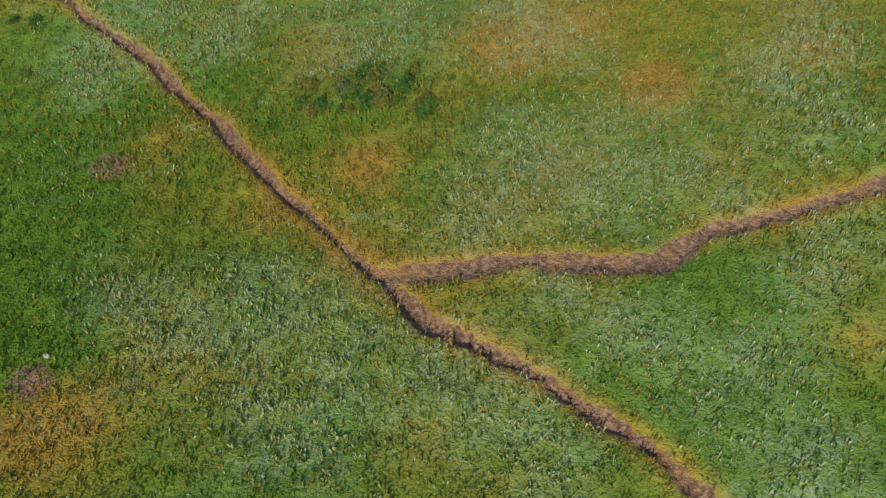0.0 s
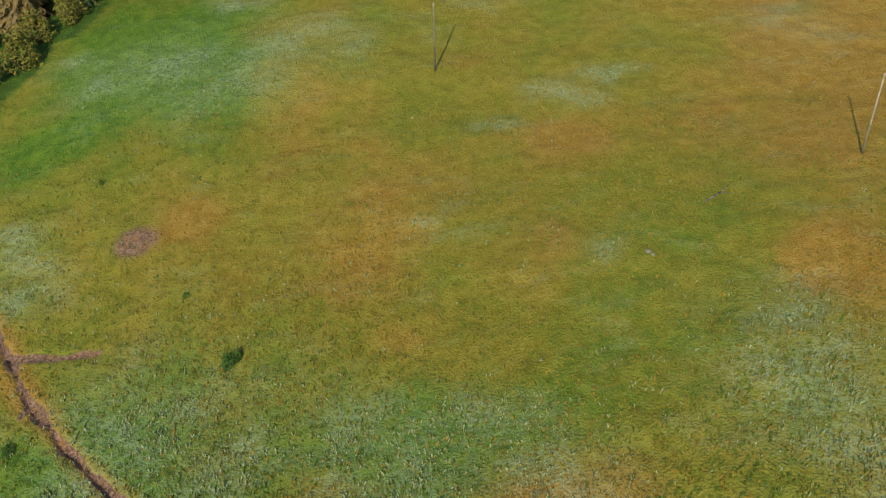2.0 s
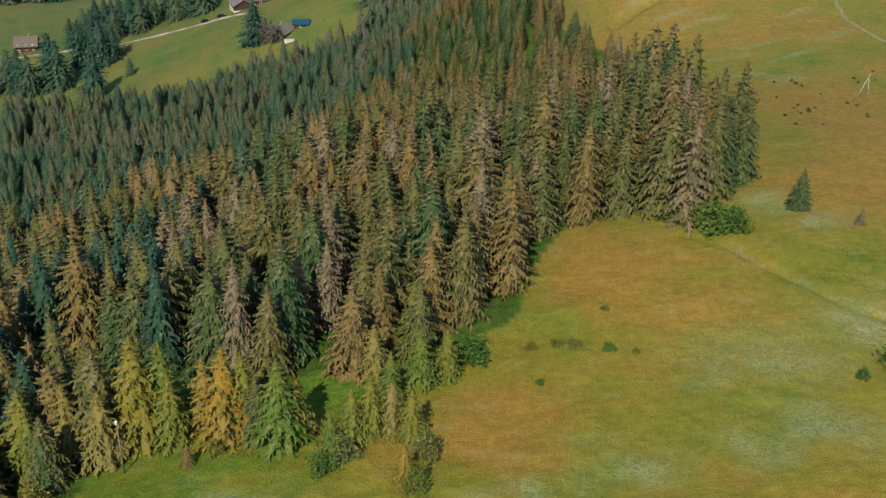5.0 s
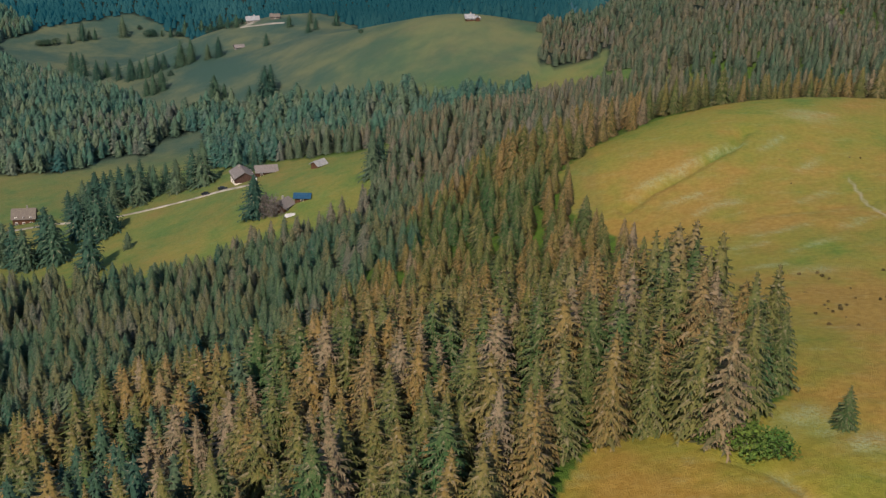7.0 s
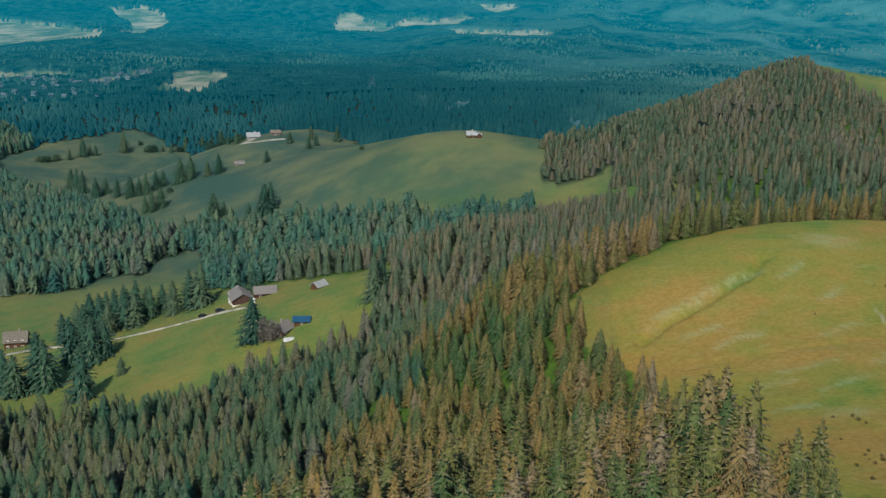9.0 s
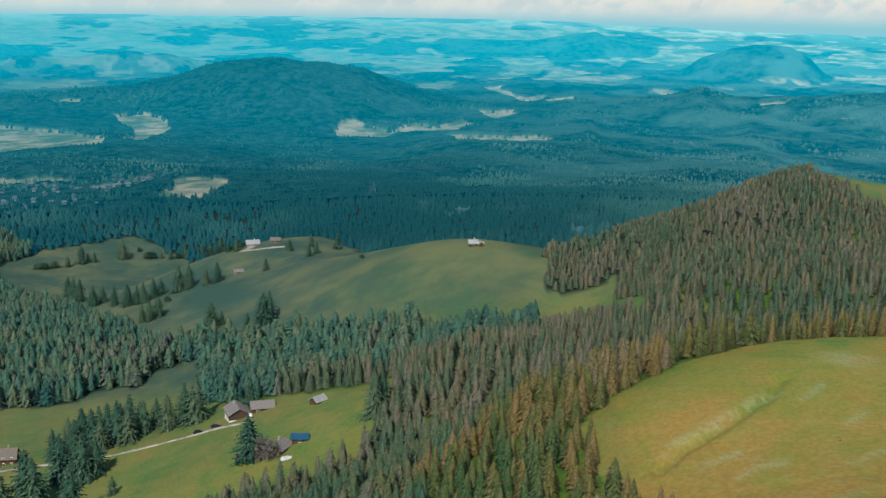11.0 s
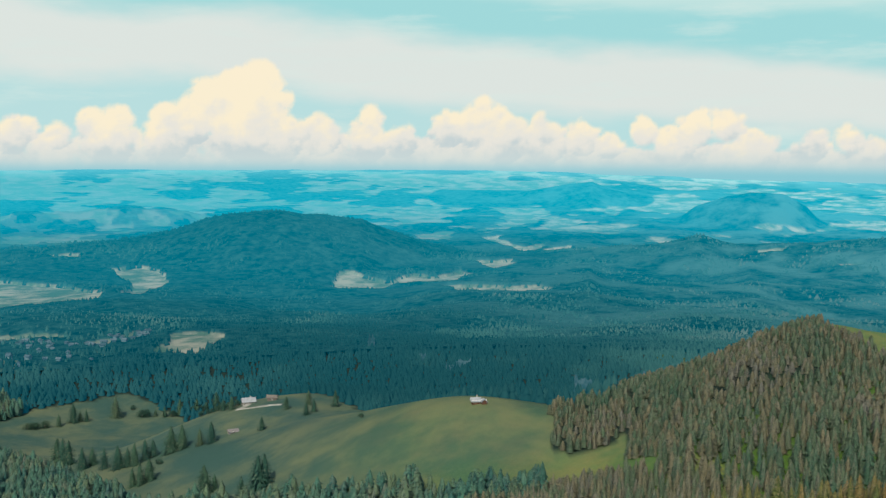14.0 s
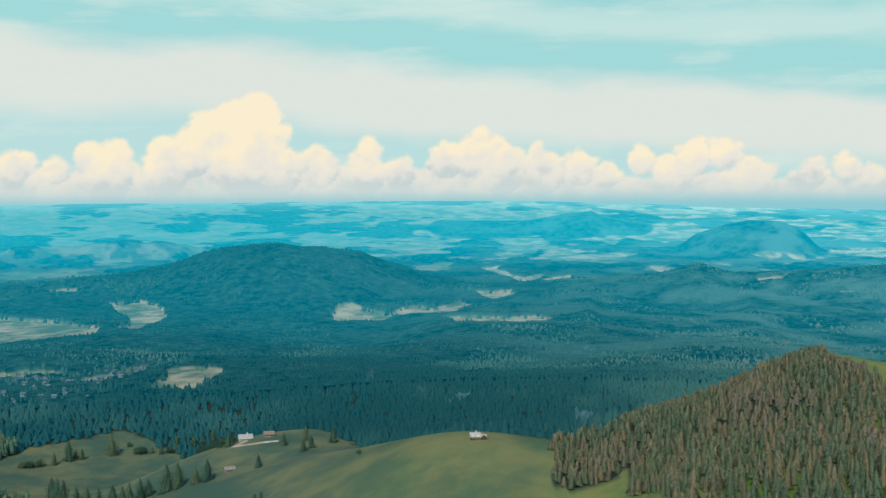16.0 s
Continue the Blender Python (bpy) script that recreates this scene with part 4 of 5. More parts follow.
mass = mass[(rx[mass] < 170) | (ry[mass] > 480)]
away = np.hypot(rx[mass], ry[mass] - 80)
closer, further = mass[(away > 175) & ((away < 300) | (ry[mass] < 425))], mass[(away >= 300) & (ry[mass] >= 425)]
nearest = mass[away <= 175]
low = land(rx[closer], ry[closer]) < -38 + 14 * (value_noise(rx[closer], ry[closer], 25, 55) - 0.5)
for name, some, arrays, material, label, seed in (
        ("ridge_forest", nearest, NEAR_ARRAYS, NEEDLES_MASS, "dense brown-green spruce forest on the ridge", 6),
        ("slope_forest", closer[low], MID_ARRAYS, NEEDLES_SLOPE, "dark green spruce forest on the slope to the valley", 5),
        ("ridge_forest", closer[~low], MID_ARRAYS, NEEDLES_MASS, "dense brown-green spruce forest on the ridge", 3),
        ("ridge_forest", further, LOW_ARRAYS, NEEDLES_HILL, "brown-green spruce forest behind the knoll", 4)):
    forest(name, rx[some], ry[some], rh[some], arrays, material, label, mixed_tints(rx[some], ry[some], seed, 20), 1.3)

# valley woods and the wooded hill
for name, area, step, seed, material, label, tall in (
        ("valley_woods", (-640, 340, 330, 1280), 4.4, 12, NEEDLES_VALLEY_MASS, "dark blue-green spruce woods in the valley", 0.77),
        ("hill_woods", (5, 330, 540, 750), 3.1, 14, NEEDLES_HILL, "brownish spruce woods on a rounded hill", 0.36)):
    gx, gy, rng = scatter(*area, step, seed)
    b_, d_ = polar(gx, gy)
    keep = ~meadow_mask(gx, gy) & (np.abs(b_) < 30) & (rng.rand(gx.size) < 0.92)
    keep &= ~((gx > -60 - 0.42 * (gy - 130)) & (gx < 260) & (land(gx, gy) > -92) & (gy < 560))
    behind = (d_ > np.interp(b_, [-26, -19], [1200, 960])) | ((gy > 692 + 0.95 * np.maximum(-gx - 26, 0)) & (gx < 45)) | ((gy > 740) & (gx > 40) & (gx < 140))
    hill = (gx > 5) & (gy > 540)
    keep &= ~behind & (gx < 330) & (hill if name == "hill_woods" else ~hill)
    xs, ys = gx[keep], gy[keep]
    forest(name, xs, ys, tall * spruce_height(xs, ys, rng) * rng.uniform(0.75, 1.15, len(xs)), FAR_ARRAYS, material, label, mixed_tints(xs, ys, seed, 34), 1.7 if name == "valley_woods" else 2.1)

# woods past the plateau, in the haze
gx, gy, rng = scatter(-1250, 900, 560, 2450, 6.6, 13)
b_, d_ = polar(gx, gy)
behind = (d_ > np.interp(b_, [-26, -19], [1200, 960])) | ((gy > 692 + 0.95 * np.maximum(-gx - 26, 0)) & (gx < 45)) | ((gy > 740) & (gx > 40) & (gx < 140))
keep = behind & (np.abs(b_) < 27) & (d_ < 2300) & (rng.rand(gx.size) < np.interp(d_, [1300, 1700, 2300], [1, 0.3, 0.0])) & ~meadow_mask(gx, gy)
for poly in FAR_FIELDS:
    keep &= ~inside(b_, d_, poly)
keep &= ~(inside(b_, d_, TOWN) & (value_noise(b_ * 50, d_ * 0.6, 120, 43) > 0.5)) & (rng.rand(gx.size) < np.where(inside(b_, d_, TOWN), 0.5, 0.95))
xs, ys = gx[keep], gy[keep]
SPIRES = [spire_arrays(s, 2, 5) for s in range(6)]
spread = np.clip(3.0 * (0.6 * value_noise(xs, ys, 170, 61) + 0.4 * value_noise(xs, ys, 50, 62)) - 1.15, 0, 1)
# tints hold lit and dark bands: brighter with distance and to the right
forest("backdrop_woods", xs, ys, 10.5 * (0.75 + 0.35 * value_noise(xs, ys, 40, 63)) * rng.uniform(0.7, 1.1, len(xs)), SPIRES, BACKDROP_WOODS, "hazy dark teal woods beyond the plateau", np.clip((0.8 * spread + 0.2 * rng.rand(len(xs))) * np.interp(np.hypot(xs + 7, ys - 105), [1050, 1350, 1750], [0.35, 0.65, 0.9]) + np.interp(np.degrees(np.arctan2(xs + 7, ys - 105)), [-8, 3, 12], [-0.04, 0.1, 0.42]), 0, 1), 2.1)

# trees on the far ridges
gx, gy, rng = scatter(-1700, 1300, 1500, 3050, 9.6, 15)
b_, d_ = polar(gx, gy)
keep = (b_ > -27) & (b_ < 19) & (d_ >= 1560) & (d_ < 2960) & (rng.rand(gx.size) < 0.88)
for poly in FAR_FIELDS:
    keep &= ~inside(b_ + 0.5 * (value_noise(gx, gy, 60, 45) - 0.5), d_ + 40 * (value_noise(gx, gy, 50, 46) - 0.5), poly)
xs, ys = gx[keep], gy[keep]
TUFTS = [spire_arrays(70 + s, 1, 6) for s in range(5)]
# here too the right-hand trees are tinted brighter for sunlit haze
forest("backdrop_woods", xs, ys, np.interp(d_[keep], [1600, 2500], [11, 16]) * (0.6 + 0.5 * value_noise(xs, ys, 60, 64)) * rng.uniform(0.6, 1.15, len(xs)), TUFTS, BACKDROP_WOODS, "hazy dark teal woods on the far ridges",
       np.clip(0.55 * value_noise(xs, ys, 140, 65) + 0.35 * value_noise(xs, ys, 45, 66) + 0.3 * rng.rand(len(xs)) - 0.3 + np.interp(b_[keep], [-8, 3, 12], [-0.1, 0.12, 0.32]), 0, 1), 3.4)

# trees standing alone or in groups in the meadows: x, y, height
LONE_VALLEY = [(-202, 474, 15), (-196, 470, 14), (-189, 477, 19), (-185, 474, 17), (-162, 453, 17), (-185, 500, 16), (-180, 503, 14), (-174, 495, 16), (-170, 499, 13), (-154, 473, 6),
               (-101, 471, 14), (-56, 482, 15), (-54, 488, 12), (-190, 528, 15), (-184, 532, 17), (-178, 526, 14), (-173, 533, 18), (-167, 529, 15), (-180, 540, 16), (-171, 543, 17),
               (-163, 538, 14), (-196, 536, 14), (-193, 544, 15), (-186, 546, 14), (-177, 548, 13), (-199, 526, 13), (-188, 520, 12), (-181, 514, 13), (-168, 548, 12), (-160, 546, 12), (-152, 536, 15), (-146, 541, 17), (-140, 538, 20), (-208, 478, 14), (-214, 470, 12), (-118, 545, 12)]
LONE_PLATEAU = [(-377, 1118, 16), (-406, 1090, 14), (-402, 1096, 8), (-397, 1098, 9), (-413, 1074, 9), (-343, 1129, 6), (-334, 1128, 8), (-322, 1136, 12), (-307, 1140, 11), (-299, 1143, 8), (-291, 1150, 13),
                (-217, 893, 7), (-209, 886, 8), (-164, 858, 7), (-145, 829, 7), (-142, 841, 7), (-131, 862, 9), (-151, 870, 8), (-170, 809, 7), (-231, 815, 14), (-224, 816, 13), (-211, 811, 9)]
LONE_COPSE = [(-203, 810, 11), (-296, 829, 12), (-292, 837, 10), (-275, 813, 11), (-263, 805, 12), (-257, 806, 10), (-252, 805, 12), (-248, 814, 11), (-244, 818, 9), (-236, 754, 9),
              (-231, 753, 11), (-227, 758, 11), (-144, 686, 15), (-141, 688, 14), (-146, 690, 12), (-178, 703, 13), (-173, 706, 7), (-154, 689, 7.5), (-325, 868, 15), (-318, 861, 14), (-337, 887, 15)]
for n, (x, y, h) in enumerate(LONE_VALLEY + LONE_PLATEAU + LONE_COPSE):
    spruce(x, y, (1.3 if y < 505 else 1.1 if y < 600 else 1.3) * h, CROWNS_VALLEY[n % 4], "dark green spruce standing free on the pasture", "spruces on the pastures", random.uniform(1.5, 1.95))
spruce(43, 187, 6.5, CROWNS[0], "small bushy green spruce alone on the meadow", "spruces on the pastures", 1.5)
spruce(50, 181, 2.6, CROWNS[1], "small brownish young spruce on the meadow", "young spruces", 1.6)


# ---- shrubs ----
def shrub_mesh(seed):
    """A crown of many small leaf clumps on a few stems, one metre high."""
    rng = random.Random(seed)
    v, f = [], []
    for _ in range(330):
        a, up = rng.random() * 6.283, rng.random()
        r = 0.62 * math.sqrt(max(0.02, 1 - (2 * up - 0.75) ** 2 / 1.7)) * rng.uniform(0.55, 1.0) * (0.8 + 0.3 * math.sin(3 * a + seed))
        c = Vector((math.cos(a) * r, math.sin(a) * r, 0.08 + 0.9 * up * rng.uniform(0.7, 1.08)))
        for _ in range(3):
            p = c + Vector((rng.uniform(-1, 1), rng.uniform(-1, 1), rng.uniform(-1, 1))) * 0.08
            b = len(v)
            for _ in range(3):
                v.append(tuple(p + Vector((rng.uniform(-1, 1), rng.uniform(-1, 1), rng.uniform(-0.8, 0.8))) * 0.075))
            f.append((b, b + 1, b + 2))
    return mesh_from("foliage", v, f)


SHRUBS = [shrub_mesh(s) for s in range(4)]
HEATHER = needle_material("brown_heather", (0.09, 0.075, 0.025), (0.13, 0.1, 0.035), (0.16, 0.11, 0.04), (0.15, 0.12, 0.055), False)
SHRUBS_BROWN = [shrub_mesh(30 + s) for s in range(2)]
for me in SHRUBS_BROWN:
    me.materials.append(HEATHER)
BARE_TWIGS = needle_material("bare_grey_twigs", (0.09, 0.085, 0.075), (0.13, 0.12, 0.105), (0.16, 0.135, 0.11), (0.17, 0.16, 0.15), False)
SHRUB_BARE = shrub_mesh(50)
SHRUB_BARE.materials.append(BARE_TWIGS)
SHRUBS_DARK = [shrub_mesh(20 + s) for s in range(2)]
for me in SHRUBS:
    me.materials.append(LEAVES)
for me in SHRUBS_DARK:
    me.materials.append(NEEDLES_VALLEY)
bm = bmesh.new()
for a in (0, 1.7, 3.3, 4.9):
    rod(bm, (0, 0, -0.05), (0.25 * math.cos(a), 0.25 * math.sin(a), 0.55), 0.03, 0.012, 5)
STEMS = bpy.data.meshes.new("stems")
bm.to_mesh(STEMS)
bm.free()
STEMS.materials.append(BARK)


def shrub(x, y, h, wide, label):
    ob = new("shrub")
    ob.matrix_world = pose(x, y, at_ground(x, y, 0.05), 0, 0, random.uniform(0, 360)) @ Matrix.Diagonal((h * wide, h * wide, h, 1))
    data_part("stems", STEMS, ob)
    data_part("foliage", SHRUB_BARE if 460 < y < 470 else random.choice(SHRUBS_DARK if y > 500 else SHRUBS_BROWN if 215 < y < 380 and x > 40 else SHRUBS), ob)
    return tagged(ob, label, "shrub", "shrubs of the meadow")


for x, y, h, wide in [(-24, 141, 2.4, 1.3), (-30, 144, 2.6, 1.3), (-39, 142, 3, 1.2), (-46, 146, 4, 1.1), (-15, 129, 2.6, 1.1), (-13, 131, 3.0, 1.0), (-5, 125, 3.4, 0.7), (-4.5, 131, 3.2, 0.9), (-46.5, 116, 5.0, 0.8), (-50, 111, 6.0, 0.8), (-53, 105, 6.0, 0.9), (-47, 122, 4.0, 0.9), (-44, 126, 3.5, 0.9), (-57, 112, 6.5, 0.8), (-54, 118, 5.5, 0.8),
                      (-27, 133, 2.2, 0.8), (-1, 151, 3.5, 1.2), (-4, 148, 3.0, 1.1), (30, 181, 4.0, 1.3), (33, 180, 3.5, 1.3), (26, 184, 3.5, 1.1), (46, 145, 3.4, 1.3), (49, 143, 3.0, 1.2), (42.6, 129, 2.2, 0.9),
                      (43, 127.5, 1.6, 1.0), (41, 143, 1.6, 0.8), (-56, 98, 4.0, 1.2), (-120, 535, 5.0, 1.3), (-112, 533, 5.0, 1.2), (-92, 466, 9.0, 0.6), (-96, 468, 10.0, 0.5), (-215, 488, 5, 1.3)]:
    shrub(x, y, h, wide, "leafy green and yellowing bush at the meadow's edge")
for x, y, h, wide in [(-12.2, 67.5, 1.4, 0.8), (-11.7, 68.2, 1.0, 0.8), (-29.6, 91.6, 0.7, 0.7), (-27, 60, 0.8, 1.2), (-29, 60.5, 0.7, 1.2), (7, 145, 0.8, 1.3), (15, 161, 0.6, 1.8), (6, 153, 1.0, 1.5), (9, 153.5, 1.0, 1.6),
                      (11, 153, 1.1, 1.5), (15, 152, 0.9, 1.8), (18, 151, 0.6, 1.6), (-17.5, 75.5, 0.5, 1.2),
                      (-30, 57, 0.6, 1.3)]:
    shrub(x, y, h, wide, "low dark green clump in the grass")


rng = random.Random(17)
for _ in range(34):
    shrub(rng.uniform(-3.5, 6), rng.uniform(45.2, 50.5), rng.uniform(0.55, 1.0), rng.uniform(1.0, 1.5), "low dark green clump in the grass")
for _ in range(44):
    shrub(rng.uniform(46, 80), rng.uniform(222, 262), rng.uniform(0.3, 0.6), rng.uniform(1.0, 1.6), "low brown clump of heather on the knoll")
for _ in range(5):
    shrub(rng.uniform(62, 82), rng.uniform(305, 345), rng.uniform(0.3, 0.5), rng.uniform(1.0, 1.6), "low brown clump of heather on the knoll")
for x, y, h in [(-434, 1056, 5.5), (-430, 1058, 6), (-427, 1060, 6), (-422, 1066, 6.5), (-369, 1143, 4.5), (-355, 1125, 7), (-351, 1127, 7), (-327, 1130, 6), (-95, 730, 2.6), (-232, 793, 4), (-165, 677, 4), (-190, 700, 4)]:
    shrub(x, y, h, 1.2, "dark green hedge bush on the far pasture")
for i in range(6):
    shrub(-310 + i * 5 + rng.uniform(-1, 1), 1141 + i * 1.4 + rng.uniform(-2, 2), rng.uniform(4, 9), rng.uniform(0.9, 1.3), "dark green hedge bush on the far pasture")
for i in range(8):
    shrub(-236 + i * 4 + rng.uniform(-1, 1), 906 - i + rng.uniform(-2, 2), rng.uniform(3, 6), rng.uniform(0.9, 1.3), "dark green hedge bush on the far pasture")
# the row of young trees between the meadow and the glade: x, y, height
for x, y, h in [(-57, 126, 12), (-54, 133, 14), (-51, 128, 11), (-48, 134, 12.5), (-46, 138, 13), (-44.5, 131, 10), (-41, 138, 14), (-39.5, 134.5, 10), (-36.5, 137.5, 15), (-34, 139, 13), (-32.5, 136.5, 10), (-29.5, 139, 10),
                (-26.5, 136.5, 12.5), (-24.8, 137.5, 11), (-23, 136, 8), (-20.3, 134.5, 11.5), (-18.8, 136.5, 8), (-14.5, 132.5, 5.5), (-12.6, 134.5, 7.5), (-10.8, 135.5, 8.5), (-8.6, 136, 7.5), (-6.4, 135, 6.5), (-6.3, 126.5, 5.0),
                (-29.5, 131.5, 3.2), (-9.5, 143, 7), (-6.5, 146, 8), (-3.6, 147.5, 7), (-12, 148, 8)]:
    spruce(x, y, h, rng.choice(CROWNS_YOUNG if rng.random() < (0.8 if x > -38 else 0.2) else CROWNS), "young yellow-green conifer at the forest's edge", "young conifers at the edge", rng.uniform(1.35, 1.7))


def stone(x, y, r, seed):
    bm = bmesh.new()
    bmesh.ops.create_icosphere(bm, subdivisions=2, radius=r)
    for v in bm.verts:
        v.co = Vector((v.co.x * 1.2, v.co.y, v.co.z * 0.7)) * (1 + 0.35 * noise.noise(v.co / r + Vector((seed, 0, 0))))
    ob = part("stone", bm, STONE)
    ob.location = (x, y, at_ground(x, y) + 0.2 * r)
    tagged(ob, "pale limestone boulder lying in the meadow", "stone", "stones in the meadow")


for n, (x, y, r) in enumerate([(18.6, 76.6, 0.2), (18.9, 76.2, 0.13), (10.6, 65.6, 0.1), (-14.2, 25.5, 0.16), (-0.9, 36.7, 0.24), (-0.5, 36.2, 0.18), (42.0, 127.0, 0.4)]):
    stone(x, y, r, n)
branch = new("fallen_branch")
branch.matrix_world = pose(24.5, 83.5, at_ground(24.5, 83.5) + 0.1, 0, 0, 35)
bm = bmesh.new()
rod(bm, (-1.3, 0, 0.02), (0.4, 0.1, 0.1), 0.09, 0.07, 8)
rod(bm, (0.4, 0.1, 0.1), (1.4, 0.4, 0.16), 0.07, 0.03, 8)
rod(bm, (0.3, 0.1, 0.08), (0.8, -0.4, 0.25), 0.04, 0.02, 6)
part("limb", bm, BARK, branch, smooth=True)
tagged(branch, "grey fallen branch lying in dry grass", "branch")


# ---- poles ----
def wooden_pole(x, y, h, material, lean_x, lean_y, label, cap=False):
    ob = new("wooden_pole")
    z = at_ground(x, y)
    ob.location = (x, y, z)
    bm = bmesh.new()
    rod(bm, (0, 0, -0.6), (lean_x, lean_y, h), 0.1, 0.06, 10)
    part("shaft", bm, material, ob, smooth=True)
    bm = bmesh.new()
    if cap:
        rod(bm, (lean_x, lean_y, h - 0.1), (lean_x, lean_y, h + 0.28), 0.13, 0.16, 10)
        rod(bm, (lean_x, lean_y, h + 0.28), (lean_x, lean_y, h + 0.4), 0.16, 0.04, 10)
        part("lamp_cap", bm, WHITE_METAL, ob, "white metal cap")
    else:
        rod(bm, (lean_x, lean_y, h - 0.35), (lean_x, lean_y, h), 0.085, 0.085, 10)
        part("top_band", bm, POLE_PALE, ob, "pale weathered top")
    return tagged(ob, label, "pole", "poles of the old line")


wooden_pole(0.3, 107.6, 7.9, POLE_WOOD, -0.3, 0.1, "weathered dark wooden pole standing in dry grass")
wooden_pole(36.5, 88.5, 7.9, POLE_PALE, -0.45, 0.2, "pale weathered wooden pole standing in dry grass")
wooden_pole(-36.5, 131.6, 6.6, POLE_WOOD, -0.2, 0.2, "wooden pole with a white cap by the forest", True)
braced = new("braced_pole")
braced.location = (65, 240, at_ground(65, 240))
bm = bmesh.new()
rod(bm, (-1.2, 0, -1.0), (1.0, 0.3, 5.6), 0.11, 0.08, 10)
part("shaft", bm, POLE_PALE, braced, smooth=True)
bm = bmesh.new()
rod(bm, (1.9, 0.8, -1.0), (0.85, 0.3, 5.0), 0.09, 0.07, 10)
part("brace", bm, POLE_PALE, braced, smooth=True)
tagged(braced, "pale peeled-wood pole with a slanting brace", "pole", "poles of the old line")


# ---- buildings ----
def gable_roof(bm, wide, deep, eave, rise, over, thick):
    """Two sloping slabs, ridge along x."""
    half = deep / 2 + over
    slope = math.atan2(rise, deep / 2)
    length = math.hypot(half, half * math.tan(slope))
    for side in (1, -1):
        mid = Vector((0, side * half / 2, eave + rise - half / 2 * math.tan(slope) + thick / 2))
        box(bm, (wide + 2 * over, length, thick), mid, Matrix.Rotation(-side * slope, 4, "X"))


def house(name, x, y, turn, wide, deep, eave, rise, wall, roof, label, lower=None, rows=1, per=3, door=True, chimney=True, category="house"):
    ob = new(name)
    ob.matrix_world = pose(x, y, min(at_ground(x + a, y + b) for a in (-wide / 2, wide / 2) for b in (-deep / 2, deep / 2)) + 0.2, 0, 0, turn)
    bm = bmesh.new()
    box(bm, (wide, deep, eave + 1.2), (0, 0, (eave - 1.2) / 2))
    ends = []
    for sx in (-wide / 2, wide / 2):
        t = 0.2 if sx < 0 else -0.2
        a = [bm.verts.new((sx + o, yy, zz)) for o in (0, t) for yy, zz in ((-deep / 2, eave), (deep / 2, eave), (0, eave + rise))]
        bm.faces.new(a[:3]), bm.faces.new(a[5:2:-1])
        for i in range(3):
            bm.faces.new((a[i], a[i + 3], a[(i + 1) % 3 + 3], a[(i + 1) % 3]))
    bmesh.ops.recalc_face_normals(bm, faces=bm.faces[:])
    part("wall", bm, wall, ob)
    if lower:
        bm = bmesh.new()
        box(bm, (wide + 0.16, deep + 0.16, eave * 0.48 + 1.2), (0, 0, (eave * 0.48 - 1.2) / 2))
        part("plinth", bm, lower, ob, "pale plastered lower storey")
    bm = bmesh.new()
    gable_roof(bm, wide, deep, eave, rise, 0.7, 0.22)
    roof_ob = part("roof", bm, roof, ob)
    if chimney:
        bm = bmesh.new()
        box(bm, (0.7, 0.7, 1.6), (wide * 0.15, deep * 0.12, eave + rise + 0.3), bevel=0.04)
        part("chimney", bm, STONE, roof_ob, "pale stone chimney")
    for row in range(rows):
        for i in range(per):
            for face in (-1, 1):
                wx = (i + 0.5) / per * wide - wide / 2
                bm = bmesh.new()
                box(bm, (1.15, 0.16, 1.35), (wx, face * (deep / 2 + 0.1), 1.5 + row * 2.5), bevel=0.02)
                win = part("window", bm, PLASTER, ob, "white framed window")
                bm = bmesh.new()
                for s in (-0.25, 0.25):
                    box(bm, (0.42, 0.05, 1.1), (wx + s, face * (deep / 2 + 0.19), 1.5 + row * 2.5))
                part("pane", bm, PANE, win)
    if door:
        bm = bmesh.new()
        box(bm, (0.14, 1.1, 2.1), (-wide / 2 - 0.1, 0, 1.05), bevel=0.02)
        part("door", bm, DARK_WOOD, ob, "dark wooden door")
    return tagged(ob, label, category)


house("farmhouse", -120, 529, 115, 10.5, 8.5, 4.5, 2.4, RED_WOOD, ROOF_GREY, "reddish timber farmhouse with a grey gable roof", PLASTER, 2, 3)
house("barn", -110, 532, 20, 9, 6, 3.0, 2.0, DARK_WOOD, ROOF_GREY, "dark timber barn with a grey roof", None, 1, 2, True, False, "barn")
house("hay_hut", -84, 519, 55, 5.2, 4.2, 2.2, 1.4, DARK_WOOD, ROOF_PALE, "small hay hut with a pale sheet roof", None, 1, 1, True, False, "hut")
house("blue_shed", -83, 476, 5, 5.6, 4.0, 2.4, 1.1, DARK_WOOD, ROOF_BLUE, "low shed with a deep blue sheet roof", None, 1, 1, True, False, "shed")
house("cottage", -90, 472, 70, 7, 6, 3.2, 1.9, DARK_WOOD, ROOF_GREY, "weathered wooden cottage among trees", None, 1, 2, True, True)
house("log_cabin", -222, 530, 15, 9.5, 8, 4.0, 3.2, DARK_WOOD, ROOF_TAN, "dark log cabin with a tan hipped shingle roof", None, 2, 3)
house("alpine_farm", -29, 690, 10, 4.4, 3.6, 1.9, 1.5, DARK_WOOD, ROOF_PALE, "small dark alpine farm with a pale roof on the crest", None, 1, 3)
house("stable", -24.6, 689, 100, 3.0, 2.4, 1.5, 0.9, DARK_WOOD, ROOF_PALE, "low stable beside the alpine farm", None, 1, 2, True, False, "stable")
house("upper_farm", -199, 895, 20, 9, 6.5, 3.2, 2.2, STONE, ROOF_PALE, "pale farmhouse on the far pasture", None, 1, 3)
